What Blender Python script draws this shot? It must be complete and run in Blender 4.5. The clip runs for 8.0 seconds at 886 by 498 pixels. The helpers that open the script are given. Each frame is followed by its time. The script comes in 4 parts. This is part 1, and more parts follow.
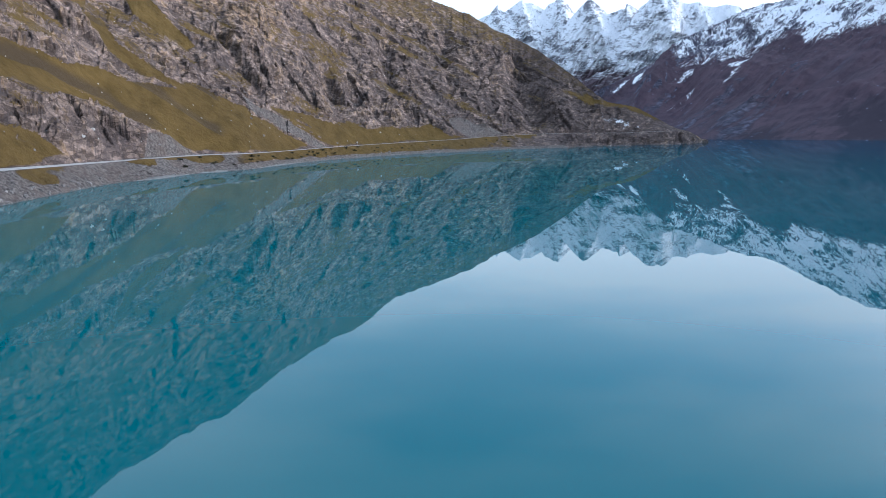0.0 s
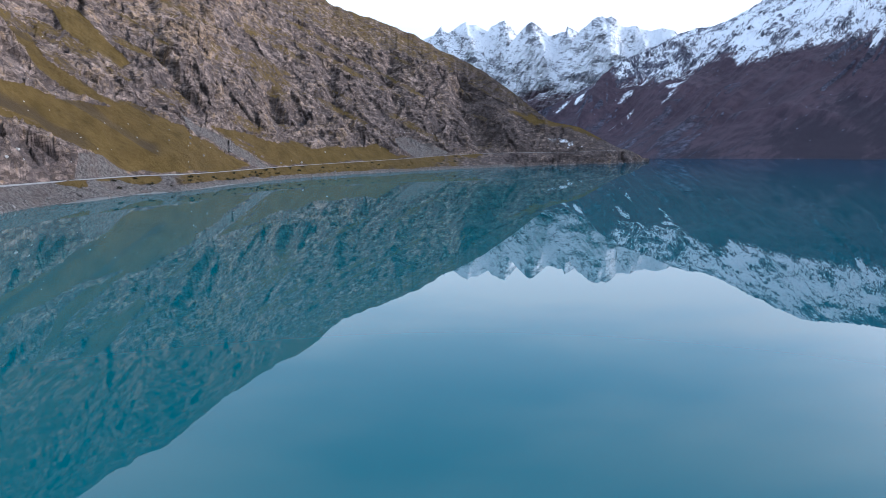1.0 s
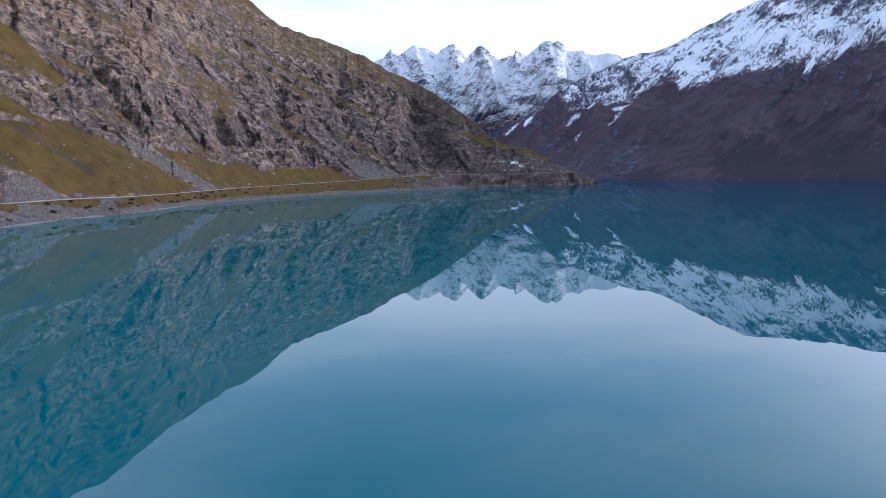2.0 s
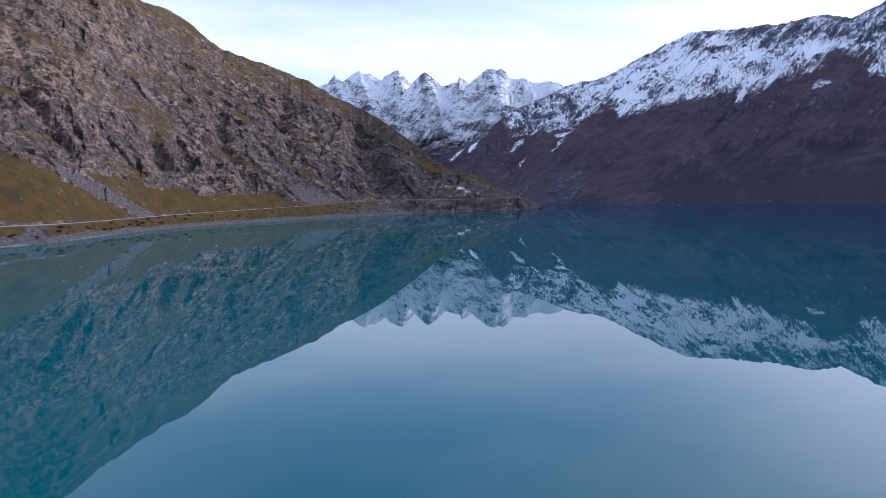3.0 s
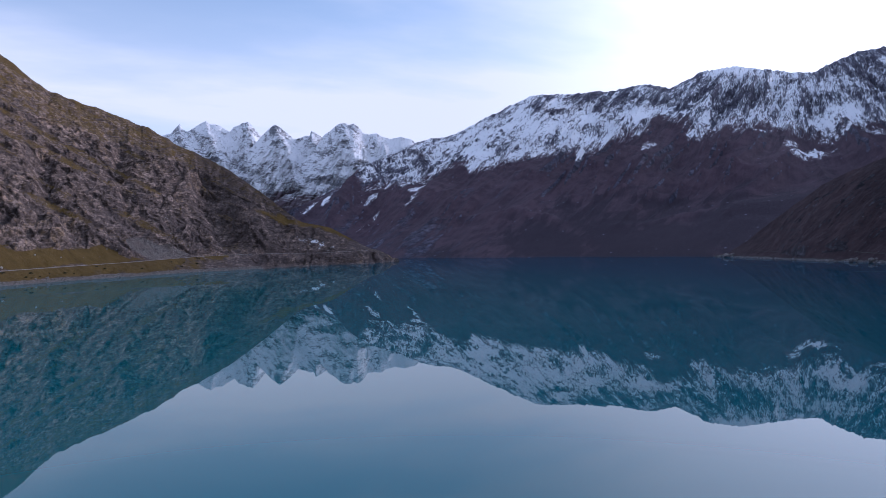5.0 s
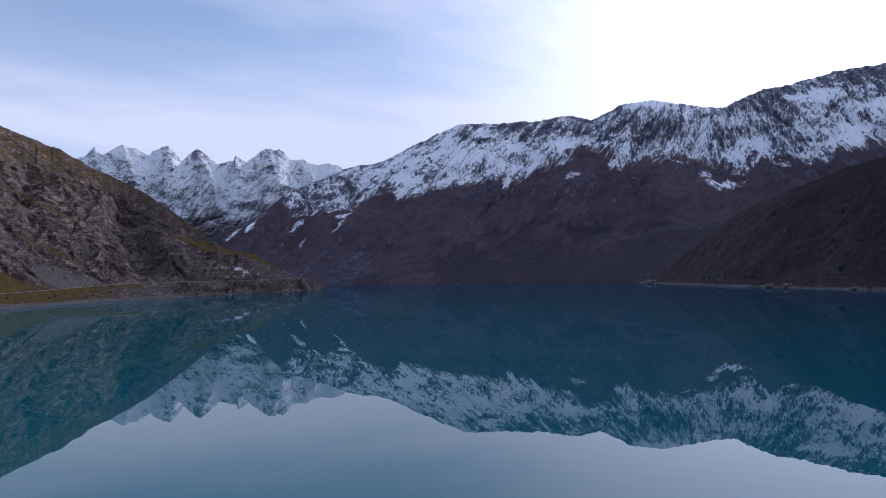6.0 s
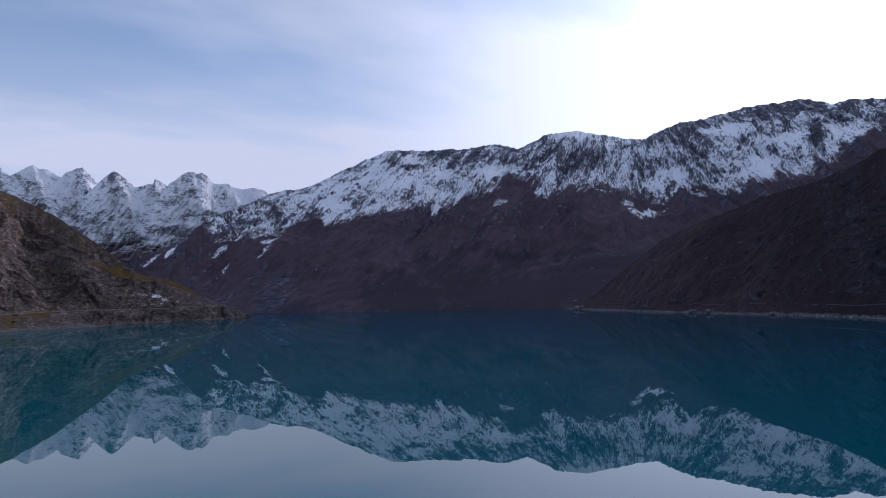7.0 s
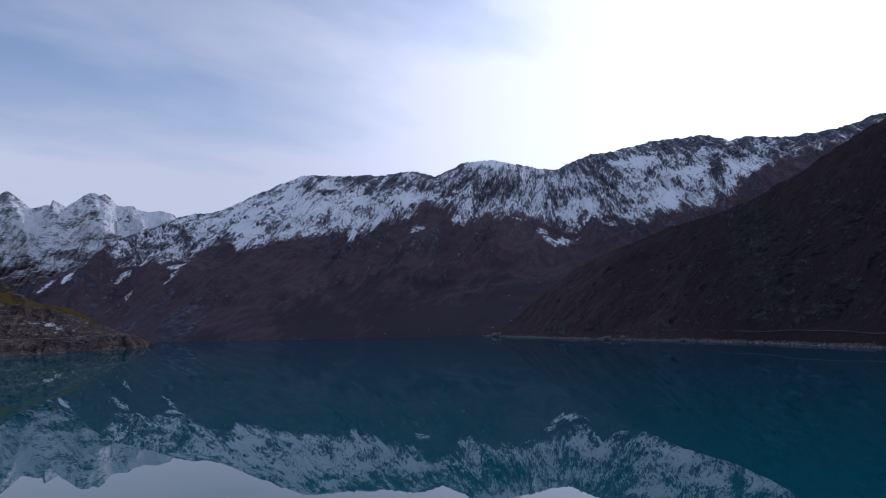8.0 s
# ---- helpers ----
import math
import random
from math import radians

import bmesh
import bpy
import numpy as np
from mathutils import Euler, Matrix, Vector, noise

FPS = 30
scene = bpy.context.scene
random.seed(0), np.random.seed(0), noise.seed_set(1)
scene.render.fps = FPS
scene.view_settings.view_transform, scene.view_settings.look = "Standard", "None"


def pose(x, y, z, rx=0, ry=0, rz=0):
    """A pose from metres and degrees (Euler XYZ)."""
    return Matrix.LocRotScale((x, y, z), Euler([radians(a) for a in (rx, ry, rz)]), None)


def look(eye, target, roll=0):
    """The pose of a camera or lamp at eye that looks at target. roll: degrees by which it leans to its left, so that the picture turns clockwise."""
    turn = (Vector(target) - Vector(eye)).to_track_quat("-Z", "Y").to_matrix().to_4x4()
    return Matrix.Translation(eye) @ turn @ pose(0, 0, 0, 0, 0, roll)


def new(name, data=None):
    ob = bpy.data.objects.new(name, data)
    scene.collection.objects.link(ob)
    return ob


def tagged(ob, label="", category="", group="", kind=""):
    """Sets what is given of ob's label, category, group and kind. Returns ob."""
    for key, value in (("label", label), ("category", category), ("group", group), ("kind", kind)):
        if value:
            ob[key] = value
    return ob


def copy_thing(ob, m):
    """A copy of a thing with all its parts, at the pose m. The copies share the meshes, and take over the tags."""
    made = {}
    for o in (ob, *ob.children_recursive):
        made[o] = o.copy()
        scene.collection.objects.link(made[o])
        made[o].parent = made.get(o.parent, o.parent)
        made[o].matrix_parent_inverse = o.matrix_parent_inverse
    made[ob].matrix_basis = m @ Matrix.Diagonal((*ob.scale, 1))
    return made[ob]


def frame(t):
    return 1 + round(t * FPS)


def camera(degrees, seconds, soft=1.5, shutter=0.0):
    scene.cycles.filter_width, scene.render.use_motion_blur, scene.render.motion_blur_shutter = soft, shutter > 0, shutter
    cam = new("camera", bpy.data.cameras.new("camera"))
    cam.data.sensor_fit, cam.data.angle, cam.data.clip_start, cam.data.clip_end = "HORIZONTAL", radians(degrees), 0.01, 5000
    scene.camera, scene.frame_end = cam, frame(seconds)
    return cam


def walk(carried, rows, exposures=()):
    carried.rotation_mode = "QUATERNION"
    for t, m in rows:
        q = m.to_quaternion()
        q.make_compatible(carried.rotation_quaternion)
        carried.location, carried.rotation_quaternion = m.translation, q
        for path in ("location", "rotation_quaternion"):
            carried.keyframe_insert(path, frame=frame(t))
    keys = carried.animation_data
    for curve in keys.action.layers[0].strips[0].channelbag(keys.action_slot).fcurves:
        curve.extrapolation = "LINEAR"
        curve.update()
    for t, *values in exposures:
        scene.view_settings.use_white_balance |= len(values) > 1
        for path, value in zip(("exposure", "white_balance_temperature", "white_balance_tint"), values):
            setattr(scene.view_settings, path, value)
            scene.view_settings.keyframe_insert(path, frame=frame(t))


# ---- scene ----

# ------------------------------------------------------------------ camera
cam = camera(64.18, 8.0, soft=0.35)
# seconds, place in metres, degrees to the right, up, and lean to the right
ROWS = [
    (0.0, 0.00, 0.00, 16.00, 0.004, -9.521, 0.627),
    (0.5, -0.33, 2.88, 16.03, 2.361, -8.755, 0.657),
    (1.0, -0.64, 5.69, 16.05, 4.394, -8.022, 0.677),
    (1.5, -0.80, 8.47, 16.07, 6.425, -7.242, 0.674),
    (3.0, -0.83, 16.96, 16.14, 12.853, -4.363, 0.777),
    (3.5, -0.77, 19.89, 16.09, 15.701, -3.331, 0.840),
    (4.0, -0.59, 23.00, 15.95, 18.715, -2.282, 0.950),
    (4.5, -0.22, 26.29, 15.80, 21.733, -1.240, 1.002),
    (6.0, 1.59, 36.61, 15.51, 30.717, 1.903, 1.189),
    (6.5, 2.44, 40.12, 15.56, 33.570, 2.926, 1.247),
    (7.0, 3.64, 43.66, 15.69, 36.641, 3.925, 1.356),
    (7.5, 5.08, 47.16, 15.89, 40.075, 4.929, 1.443),
    (8.0, 6.63, 50.61, 16.16, 43.522, 5.916, 1.560),
]
EXPOSURES = [(0.0, 0.89, 4950, 14), (1.5, 0.70, 4930, 19), (3.5, 0.28, 4900, 29), (4.5, 0.11, 4920, 30), (6.5, -0.28, 5000, 28), (8.0, -0.52, 5040, 28)]
walk(cam, [(t, pose(x, y, z, 0, 0, -yaw) @ pose(0, 0, 0, 90 + up) @ pose(0, 0, 0, 0, 0, -lean))
           for t, x, y, z, yaw, up, lean in ROWS], EXPOSURES)

# ------------------------------------------------------------------ sky and sun
SUN_AZ, SUN_EL = 80.0, 14.5            # degrees to the right of +y, and up
sun_dir = Vector((math.sin(radians(SUN_AZ)) * math.cos(radians(SUN_EL)),
                  math.cos(radians(SUN_AZ)) * math.cos(radians(SUN_EL)), math.sin(radians(SUN_EL))))
sun = new("sun", bpy.data.lights.new("sun", "SUN"))
sun.data.energy, sun.data.angle, sun.data.color = 2.2, radians(6), (1.0, 0.82, 0.62)
sun.matrix_world = look(sun_dir * 3000, (0, 0, 0))


def link(tree, a, b):
    tree.links.new(a, b)


def math_node(tree, op, a, b=None, clamp=False):
    n = tree.nodes.new("ShaderNodeMath")
    n.operation, n.use_clamp = op, clamp
    for i, v in enumerate((a, b)):
        if v is None:
            continue
        if isinstance(v, (int, float)):
            n.inputs[i].default_value = v
        else:
            tree.links.new(v, n.inputs[i])
    return n.outputs[0]


def mix_colour(tree, fac, a, b, blend="MIX"):
    n = tree.nodes.new("ShaderNodeMix")
    n.data_type, n.blend_type = "RGBA", blend
    for i, v in ((0, fac), (6, a), (7, b)):
        if isinstance(v, (int, float)):
            n.inputs[i].default_value = v
        elif isinstance(v, tuple):
            n.inputs[i].default_value = (*v, 1.0)
        else:
            tree.links.new(v, n.inputs[i])
    return n.outputs[2]


def ramp(tree, fac, lo, hi, a=0.0, b=1.0):
    n = tree.nodes.new("ShaderNodeMapRange")
    n.interpolation_type = "SMOOTHSTEP"
    for i, v in ((1, lo), (2, hi), (3, a), (4, b)):
        n.inputs[i].default_value = v
    tree.links.new(fac, n.inputs[0])
    return n.outputs[0]


def noise_tex(tree, vec, scale, detail=4.0, rough=0.55, kind="FBM"):
    n = tree.nodes.new("ShaderNodeTexNoise")
    n.noise_type = kind
    n.inputs["Scale"].default_value, n.inputs["Detail"].default_value, n.inputs["Roughness"].default_value = scale, detail, rough
    tree.links.new(vec, n.inputs["Vector"])
    return n.outputs["Fac"]


def stretched(t, vec, scale, turn=(0, 0, 0)):
    m = t.nodes.new("ShaderNodeMapping")
    m.inputs["Scale"].default_value = scale
    m.inputs["Rotation"].default_value = turn
    link(t, vec, m.inputs["Vector"])
    return m.outputs[0]


world = bpy.data.worlds.new("sky")
scene.world = world
world.use_nodes = True
wt = world.node_tree
wt.nodes.clear()
sky = wt.nodes.new("ShaderNodeTexSky")
sky.sky_type, sky.sun_disc = "NISHITA", False
sky.sun_elevation, sky.sun_rotation = radians(SUN_EL), radians(SUN_AZ)
sky.altitude, sky.air_density, sky.dust_density, sky.ozone_density = 2250, 1.0, 2.0, 1.0
coords = wt.nodes.new("ShaderNodeTexCoord")
sep = wt.nodes.new("ShaderNodeSeparateXYZ")
link(wt, coords.outputs["Generated"], sep.inputs[0])
# a thin, uneven veil of high cloud, lit from the sun's side
lift = math_node(wt, "ADD", math_node(wt, "MAXIMUM", sep.outputs[2], 0.0), 0.16)
flat = wt.nodes.new("ShaderNodeCombineXYZ")
link(wt, math_node(wt, "DIVIDE", sep.outputs[0], lift), flat.inputs[0])
link(wt, math_node(wt, "DIVIDE", sep.outputs[1], lift), flat.inputs[1])
veil_noise = noise_tex(wt, stretched(wt, flat.outputs[0], (0.55, 1.1, 1.0), (0, 0, 0.7)), 0.8, 6.0, 0.52)
dot = wt.nodes.new("ShaderNodeVectorMath")
dot.operation = "DOT_PRODUCT"
link(wt, coords.outputs["Generated"], dot.inputs[0])
dot.inputs[1].default_value = sun_dir
near_sun = ramp(wt, dot.outputs["Value"], 0.55, 1.0)
low_sky = ramp(wt, sep.outputs[2], 0.52, 0.10)
veil = math_node(wt, "ADD", ramp(wt, veil_noise, 0.34, 0.64, 0.04, 0.66), math_node(wt, "MULTIPLY", near_sun, 0.6))
veil = math_node(wt, "ADD", veil, math_node(wt, "MULTIPLY", low_sky, 0.72), True)
glow = math_node(wt, "ADD", math_node(wt, "MULTIPLY", math_node(wt, "POWER", near_sun, 1.6), 7.0), 6.9)
cloud = mix_colour(wt, 1.0, (1.02, 1.0, 0.885), glow, "MULTIPLY")
clear = mix_colour(wt, 1.0, sky.outputs[0], (0.77, 1.22, 1.13), "MULTIPLY")
sky_colour = mix_colour(wt, veil, clear, cloud)
back = wt.nodes.new("ShaderNodeBackground")
back.inputs["Strength"].default_value = 0.12
link(wt, sky_colour, back.inputs["Color"])
wout = wt.nodes.new("ShaderNodeOutputWorld")
link(wt, back.outputs[0], wout.inputs[0])


# ------------------------------------------------------------------ materials
def material(name):
    m = bpy.data.materials.new(name)
    m.use_nodes = True
    t = m.node_tree
    bsdf = t.nodes["Principled BSDF"]
    return m, t, bsdf


def bump(t, bsdf, height, strength, distance):
    b = t.nodes.new("ShaderNodeBump")
    b.inputs["Strength"].default_value, b.inputs["Distance"].default_value = strength, distance
    link(t, height, b.inputs["Height"])
    link(t, b.outputs[0], bsdf.inputs["Normal"])


def world_place(t):
    g = t.nodes.new("ShaderNodeNewGeometry")
    return g.outputs["Position"]


def cells(t, vec, scale, feature="F1"):
    """Broken cells: the distance to the nearest one's middle or edge, and a value per cell."""
    n = t.nodes.new("ShaderNodeTexVoronoi")
    n.feature = feature
    n.inputs["Scale"].default_value = scale
    link(t, vec, n.inputs["Vector"])
    if feature == "DISTANCE_TO_EDGE":
        return n.outputs["Distance"], None
    sep_c = t.nodes.new("ShaderNodeSeparateColor")
    link(t, n.outputs["Color"], sep_c.inputs[0])
    return n.outputs["Distance"], sep_c.outputs[0]


def warped(t, vec, scale, amount):
    """A place pushed about by a noise of that scale."""
    n = t.nodes.new("ShaderNodeTexNoise")
    n.inputs["Scale"].default_value, n.inputs["Detail"].default_value = scale, 3.0
    link(t, vec, n.inputs["Vector"])
    v = t.nodes.new("ShaderNodeVectorMath")
    v.operation = "MULTIPLY_ADD"
    link(t, n.outputs["Color"], v.inputs[0])
    v.inputs[1].default_value = (amount, amount, amount)
    link(t, vec, v.inputs[2])
    return v.outputs[0]


def scaled(t, value, gain):
    """A noise value about its middle, with a gain."""
    return math_node(t, "MULTIPLY", math_node(t, "SUBTRACT", value, 0.5), gain)


def land_material(name, rock_a, rock_b, warm, grass_a, grass_b, gravel, grain, blotch=0.5, relief=1.0, speck=0.0, combed=0.5):
    """Rock, grass, gravel and snow by the cover that the terrain carries (red grass, green snow, blue gravel, alpha the rock's tone);
    the weave runs across and down the slope in tens of metres."""
    m, t, bsdf = material(name)
    at = t.nodes.new("ShaderNodeAttribute")
    at.attribute_name = "cover"
    rgb = t.nodes.new("ShaderNodeSeparateColor")
    link(t, at.outputs["Color"], rgb.inputs[0])
    weave = t.nodes.new("ShaderNodeAttribute")
    weave.attribute_name = "weave"
    place = world_place(t)
    fine = noise_tex(t, place, 1.0 / grain, 6.0, 0.72)
    mid = noise_tex(t, place, 0.14 / grain, 5.0, 0.6)
    wide = noise_tex(t, place, 0.02 / grain, 4.0, 0.55)
    # bedded, jointed rock: strata, blocks of two sizes and the joints between them
    bedded = warped(t, stretched(t, place, (0.42 / grain, 0.42 / grain, 0.95 / grain), (0.5, 0.55, 0.0)), 0.5, 1.3)
    strata = noise_tex(t, stretched(t, bedded, (0.25, 0.25, 0.8)), 1.0, 6.0, 0.68)
    _, block_a = cells(t, bedded, 0.33)
    _, block_b = cells(t, bedded, 1.0)
    joint_a, _ = cells(t, bedded, 0.33, "DISTANCE_TO_EDGE")
    joint_b, _ = cells(t, bedded, 1.0, "DISTANCE_TO_EDGE")
    tone = math_node(t, "ADD", math_node(t, "ADD", scaled(t, block_a, 0.42), scaled(t, block_b, 0.52)), scaled(t, strata, 1.3))
    tone = math_node(t, "ADD", tone, scaled(t, fine, 1.0))
    rock = mix_colour(t, ramp(t, tone, -0.40, 0.40), tuple(0.62 * c for c in rock_a), rock_b)
    rock = mix_colour(t, ramp(t, tone, 0.22, 0.62, 0.0, 0.75), rock, tuple(min(1.0, 1.75 * c) for c in rock_b))
    rock = mix_colour(t, ramp(t, at.outputs["Alpha"], 0.5, 1.0, 0.0, 0.8), rock, mix_colour(t, ramp(t, tone, -0.35, 0.45), tuple(0.45 * c for c in warm), tuple(1.3 * c for c in warm)))
    # low alpha gives dark, bluish rock; shade painted beside the cleft uses it too
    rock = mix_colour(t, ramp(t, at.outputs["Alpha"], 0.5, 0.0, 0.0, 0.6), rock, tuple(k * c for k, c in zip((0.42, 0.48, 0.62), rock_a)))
    cracks = math_node(t, "MAXIMUM", ramp(t, joint_a, 0.05, 0.0, 0.0, 0.8), ramp(t, joint_b, 0.06, 0.0, 0.0, 0.5))
    cracks = math_node(t, "MULTIPLY", cracks, ramp(t, mid, 0.40, 0.60))
    rock = mix_colour(t, cracks, rock, tuple(0.32 * c for c in rock_a))
    # grass and heath, combed down the slope
    comb = noise_tex(t, stretched(t, weave.outputs["Vector"], (1.1, 0.22, 1.0)), 1.0, 7.0, 0.62)
    grass = mix_colour(t, ramp(t, mid, 0.30, 0.70), grass_a, grass_b)
    grass = mix_colour(t, ramp(t, comb, 0.52, 0.66, 0.0, combed), grass, tuple(1.45 * c for c in grass_b))
    grass = mix_colour(t, ramp(t, comb, 0.47, 0.34, 0.0, combed), grass, tuple(0.55 * c for c in grass_a))
    grass = mix_colour(t, ramp(t, wide, 0.4, 0.7, 0.0, blotch), grass, tuple(0.6 * a + 0.25 * b for a, b in zip(grass_a, rock_a)))
    grass = mix_colour(t, ramp(t, fine, 0.42, 0.30, 0.0, 0.5), grass, tuple(0.5 * c for c in grass_a))
    # low alpha darkens the grass; shade painted on the slopes uses this
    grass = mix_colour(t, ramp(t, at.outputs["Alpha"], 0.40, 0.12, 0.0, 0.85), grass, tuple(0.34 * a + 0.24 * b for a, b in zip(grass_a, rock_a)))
    if speck:           # loose stones strewn over the slope
        far_off, lot = cells(t, place, 1.0 / speck)
        strewn = math_node(t, "MULTIPLY", ramp(t, far_off, 0.13, 0.09), ramp(t, math_node(t, "ADD", scaled(t, mid, 2.0), lot), 0.62, 0.75, 0.0, 0.85))
        grass = mix_colour(t, strewn, grass, tuple(1.5 * c for c in rock_b))
    stones = mix_colour(t, ramp(t, fine, 0.36, 0.64), tuple(0.45 * c for c in gravel), tuple(min(1.0, 1.45 * c) for c in gravel))
    stones = mix_colour(t, ramp(t, mid, 0.4, 0.7, 0.0, 0.5), stones, rock_a)
    jitter = math_node(t, "ADD", scaled(t, fine, 0.9), scaled(t, mid, 0.6))
    col = mix_colour(t, ramp(t, math_node(t, "ADD", rgb.outputs[2], jitter), 0.38, 0.62), rock, stones)
    col = mix_colour(t, ramp(t, math_node(t, "ADD", rgb.outputs[0], math_node(t, "ADD", math_node(t, "MULTIPLY", jitter, 0.75), scaled(t, comb, 1.6 * combed))), 0.38, 0.62), col, grass)
    col = mix_colour(t, ramp(t, wide, 0.35, 0.65, 0.0, blotch), col, mix_colour(t, 1.0, col, (0.62, 0.60, 0.60), "MULTIPLY"))
    # snow drifted along the weave: solid where there is much of it, a thin dusting where there is less
    drifted = warped(t, weave.outputs["Vector"], 0.35, 1.6)
    runs = noise_tex(t, stretched(t, drifted, (0.42, 0.32, 1.0)), 1.0, 9.0, 0.64)
    flecks = noise_tex(t, stretched(t, drifted, (2.4, 1.9, 1.0)), 1.0, 6.0, 0.72)
    seam = noise_tex(t, stretched(t, drifted, (0.9, 0.62, 1.0)), 1.0, 6.0, 0.60)
    ledges = ramp(t, math_node(t, "ABSOLUTE", scaled(t, seam, 1.0)), 0.035, 0.0, 0.0, 0.42)     # thin bare ledges winding through it
    drift = math_node(t, "SUBTRACT", math_node(t, "ADD", scaled(t, runs, 2.7), scaled(t, flecks, 2.5)), ledges)
    drift = math_node(t, "MULTIPLY", drift, ramp(t, rgb.outputs[1], 0.0, 0.15))
    lying = math_node(t, "ADD", rgb.outputs[1], drift)
    snow = math_node(t, "MAXIMUM", ramp(t, lying, 0.42, 0.58), ramp(t, lying, 0.05, 0.50, 0.0, 0.34))
    col = mix_colour(t, snow, col, (0.86, 0.88, 0.92))
    link(t, col, bsdf.inputs["Base Color"])
    bsdf.inputs["Roughness"].default_value = 0.92
    bsdf.inputs["Specular IOR Level"].default_value = 0.15
    bump(t, bsdf, math_node(t, "ADD", fine, math_node(t, "ADD", mid, math_node(t, "MULTIPLY", tone, 0.4))), relief, 0.6 * grain)
    return m


ROCKY = land_material("rock_and_grass", (0.138, 0.103, 0.086), (0.276, 0.211, 0.176), (0.31, 0.212, 0.126), (0.088, 0.058, 0.015), (0.134, 0.089, 0.026), (0.15, 0.134, 0.124), 1.2, 0.2, combed=0.30)
# the ridge's violet-blue lift is distance haze put into the colours
BROWN = land_material("autumn_heath", (0.062, 0.061, 0.090), (0.124, 0.122, 0.162), (0.16, 0.115, 0.11), (0.062, 0.044, 0.059), (0.100, 0.069, 0.085), (0.15, 0.13, 0.14), 3.0, 0.2, 0.6, 14.0, 0.16)
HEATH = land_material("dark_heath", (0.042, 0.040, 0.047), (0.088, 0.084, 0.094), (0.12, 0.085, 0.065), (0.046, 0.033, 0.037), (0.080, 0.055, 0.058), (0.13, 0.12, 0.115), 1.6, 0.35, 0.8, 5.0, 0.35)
# far rock is paler and bluer, for dusted snow and haze painted in
ALPINE = land_material("snow_and_rock", (0.24, 0.25, 0.29), (0.38, 0.39, 0.425), (0.40, 0.35, 0.30), (0.100, 0.076, 0.090), (0.140, 0.108, 0.120), (0.2, 0.2, 0.22), 6.0, combed=0.25)


def water_material():
    m, t, bsdf = material("lake_water")
    place = world_place(t)
    tint = noise_tex(t, stretched(t, place, (0.004, 0.0025, 0.0)), 1.0, 3.0, 0.5)
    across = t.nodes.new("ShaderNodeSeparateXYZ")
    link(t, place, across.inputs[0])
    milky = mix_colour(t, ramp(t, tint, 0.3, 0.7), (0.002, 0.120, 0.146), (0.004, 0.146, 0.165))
    # base colour darkens to blue towards +x, a reflection put into the colour
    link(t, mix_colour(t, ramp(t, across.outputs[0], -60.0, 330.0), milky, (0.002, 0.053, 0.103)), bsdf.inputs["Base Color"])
    bsdf.inputs["Roughness"].default_value = 1.0
    bsdf.inputs["Specular IOR Level"].default_value = 0.0
    # fine ripples keep the surface from mirroring wholly at a low angle
    fresnel = t.nodes.new("ShaderNodeFresnel")
    fresnel.inputs["IOR"].default_value = 1.333
    f = fresnel.outputs[0]
    gloss_fac = math_node(t, "MULTIPLY", f, math_node(t, "SUBTRACT", 1.0, math_node(t, "MULTIPLY", math_node(t, "MULTIPLY", f, f), 0.40)))
    gloss = t.nodes.new("ShaderNodeBsdfGlossy")
    gloss.inputs["Roughness"].default_value = 0.0
    gloss.inputs["Color"].default_value = (1.0, 1.0, 1.0, 1.0)
    ripple = noise_tex(t, stretched(t, place, (0.35, 0.35, 0.35)), 1.0, 3.0, 0.6)
    bump(t, gloss, ripple, 0.02, 0.03)
    both = t.nodes.new("ShaderNodeMixShader")
    link(t, gloss_fac, both.inputs[0])
    link(t, bsdf.outputs[0], both.inputs[1])
    link(t, gloss.outputs[0], both.inputs[2])
    link(t, both.outputs[0], t.nodes["Material Output"].inputs["Surface"])
    return m


def road_material():
    m, t, bsdf = material("pale_asphalt")
    place = world_place(t)
    col = mix_colour(t, ramp(t, noise_tex(t, place, 0.5, 5.0, 0.6), 0.3, 0.7), (0.30, 0.29, 0.275), (0.42, 0.41, 0.39))
    link(t, col, bsdf.inputs["Base Color"])
    bsdf.inputs["Roughness"].default_value = 0.85
    return m


WATER, ASPHALT = water_material(), road_material()


# ------------------------------------------------------------------ terrain tools
def lattice(ix, iy, iz, seed):
    h = (ix * 374761393 + iy * 668265263 + iz * 2147483647 + seed * 144665) & 0xFFFFFFFF
    h = ((h ^ (h >> 13)) * 1274126177) & 0xFFFFFFFF
    return ((h ^ (h >> 16)) & 0xFFFF).astype(np.float32) / 32767.5 - 1.0


def grain3(x, y, z, seed=0):
    """Smooth value noise, -1 to 1."""
    ix, iy, iz = np.floor(x).astype(np.int64), np.floor(y).astype(np.int64), np.floor(z).astype(np.int64)
    fx, fy, fz = (x - ix).astype(np.float32), (y - iy).astype(np.float32), (z - iz).astype(np.float32)
    fx, fy, fz = [f * f * f * (f * (f * 6 - 15) + 10) for f in (fx, fy, fz)]
    total = 0
    for a in (0, 1):
        for b in (0, 1):
            for c in (0, 1):
                w = (fx if a else 1 - fx) * (fy if b else 1 - fy) * (fz if c else 1 - fz)
                total = total + w * lattice(ix + a, iy + b, iz + c, seed)
    return total


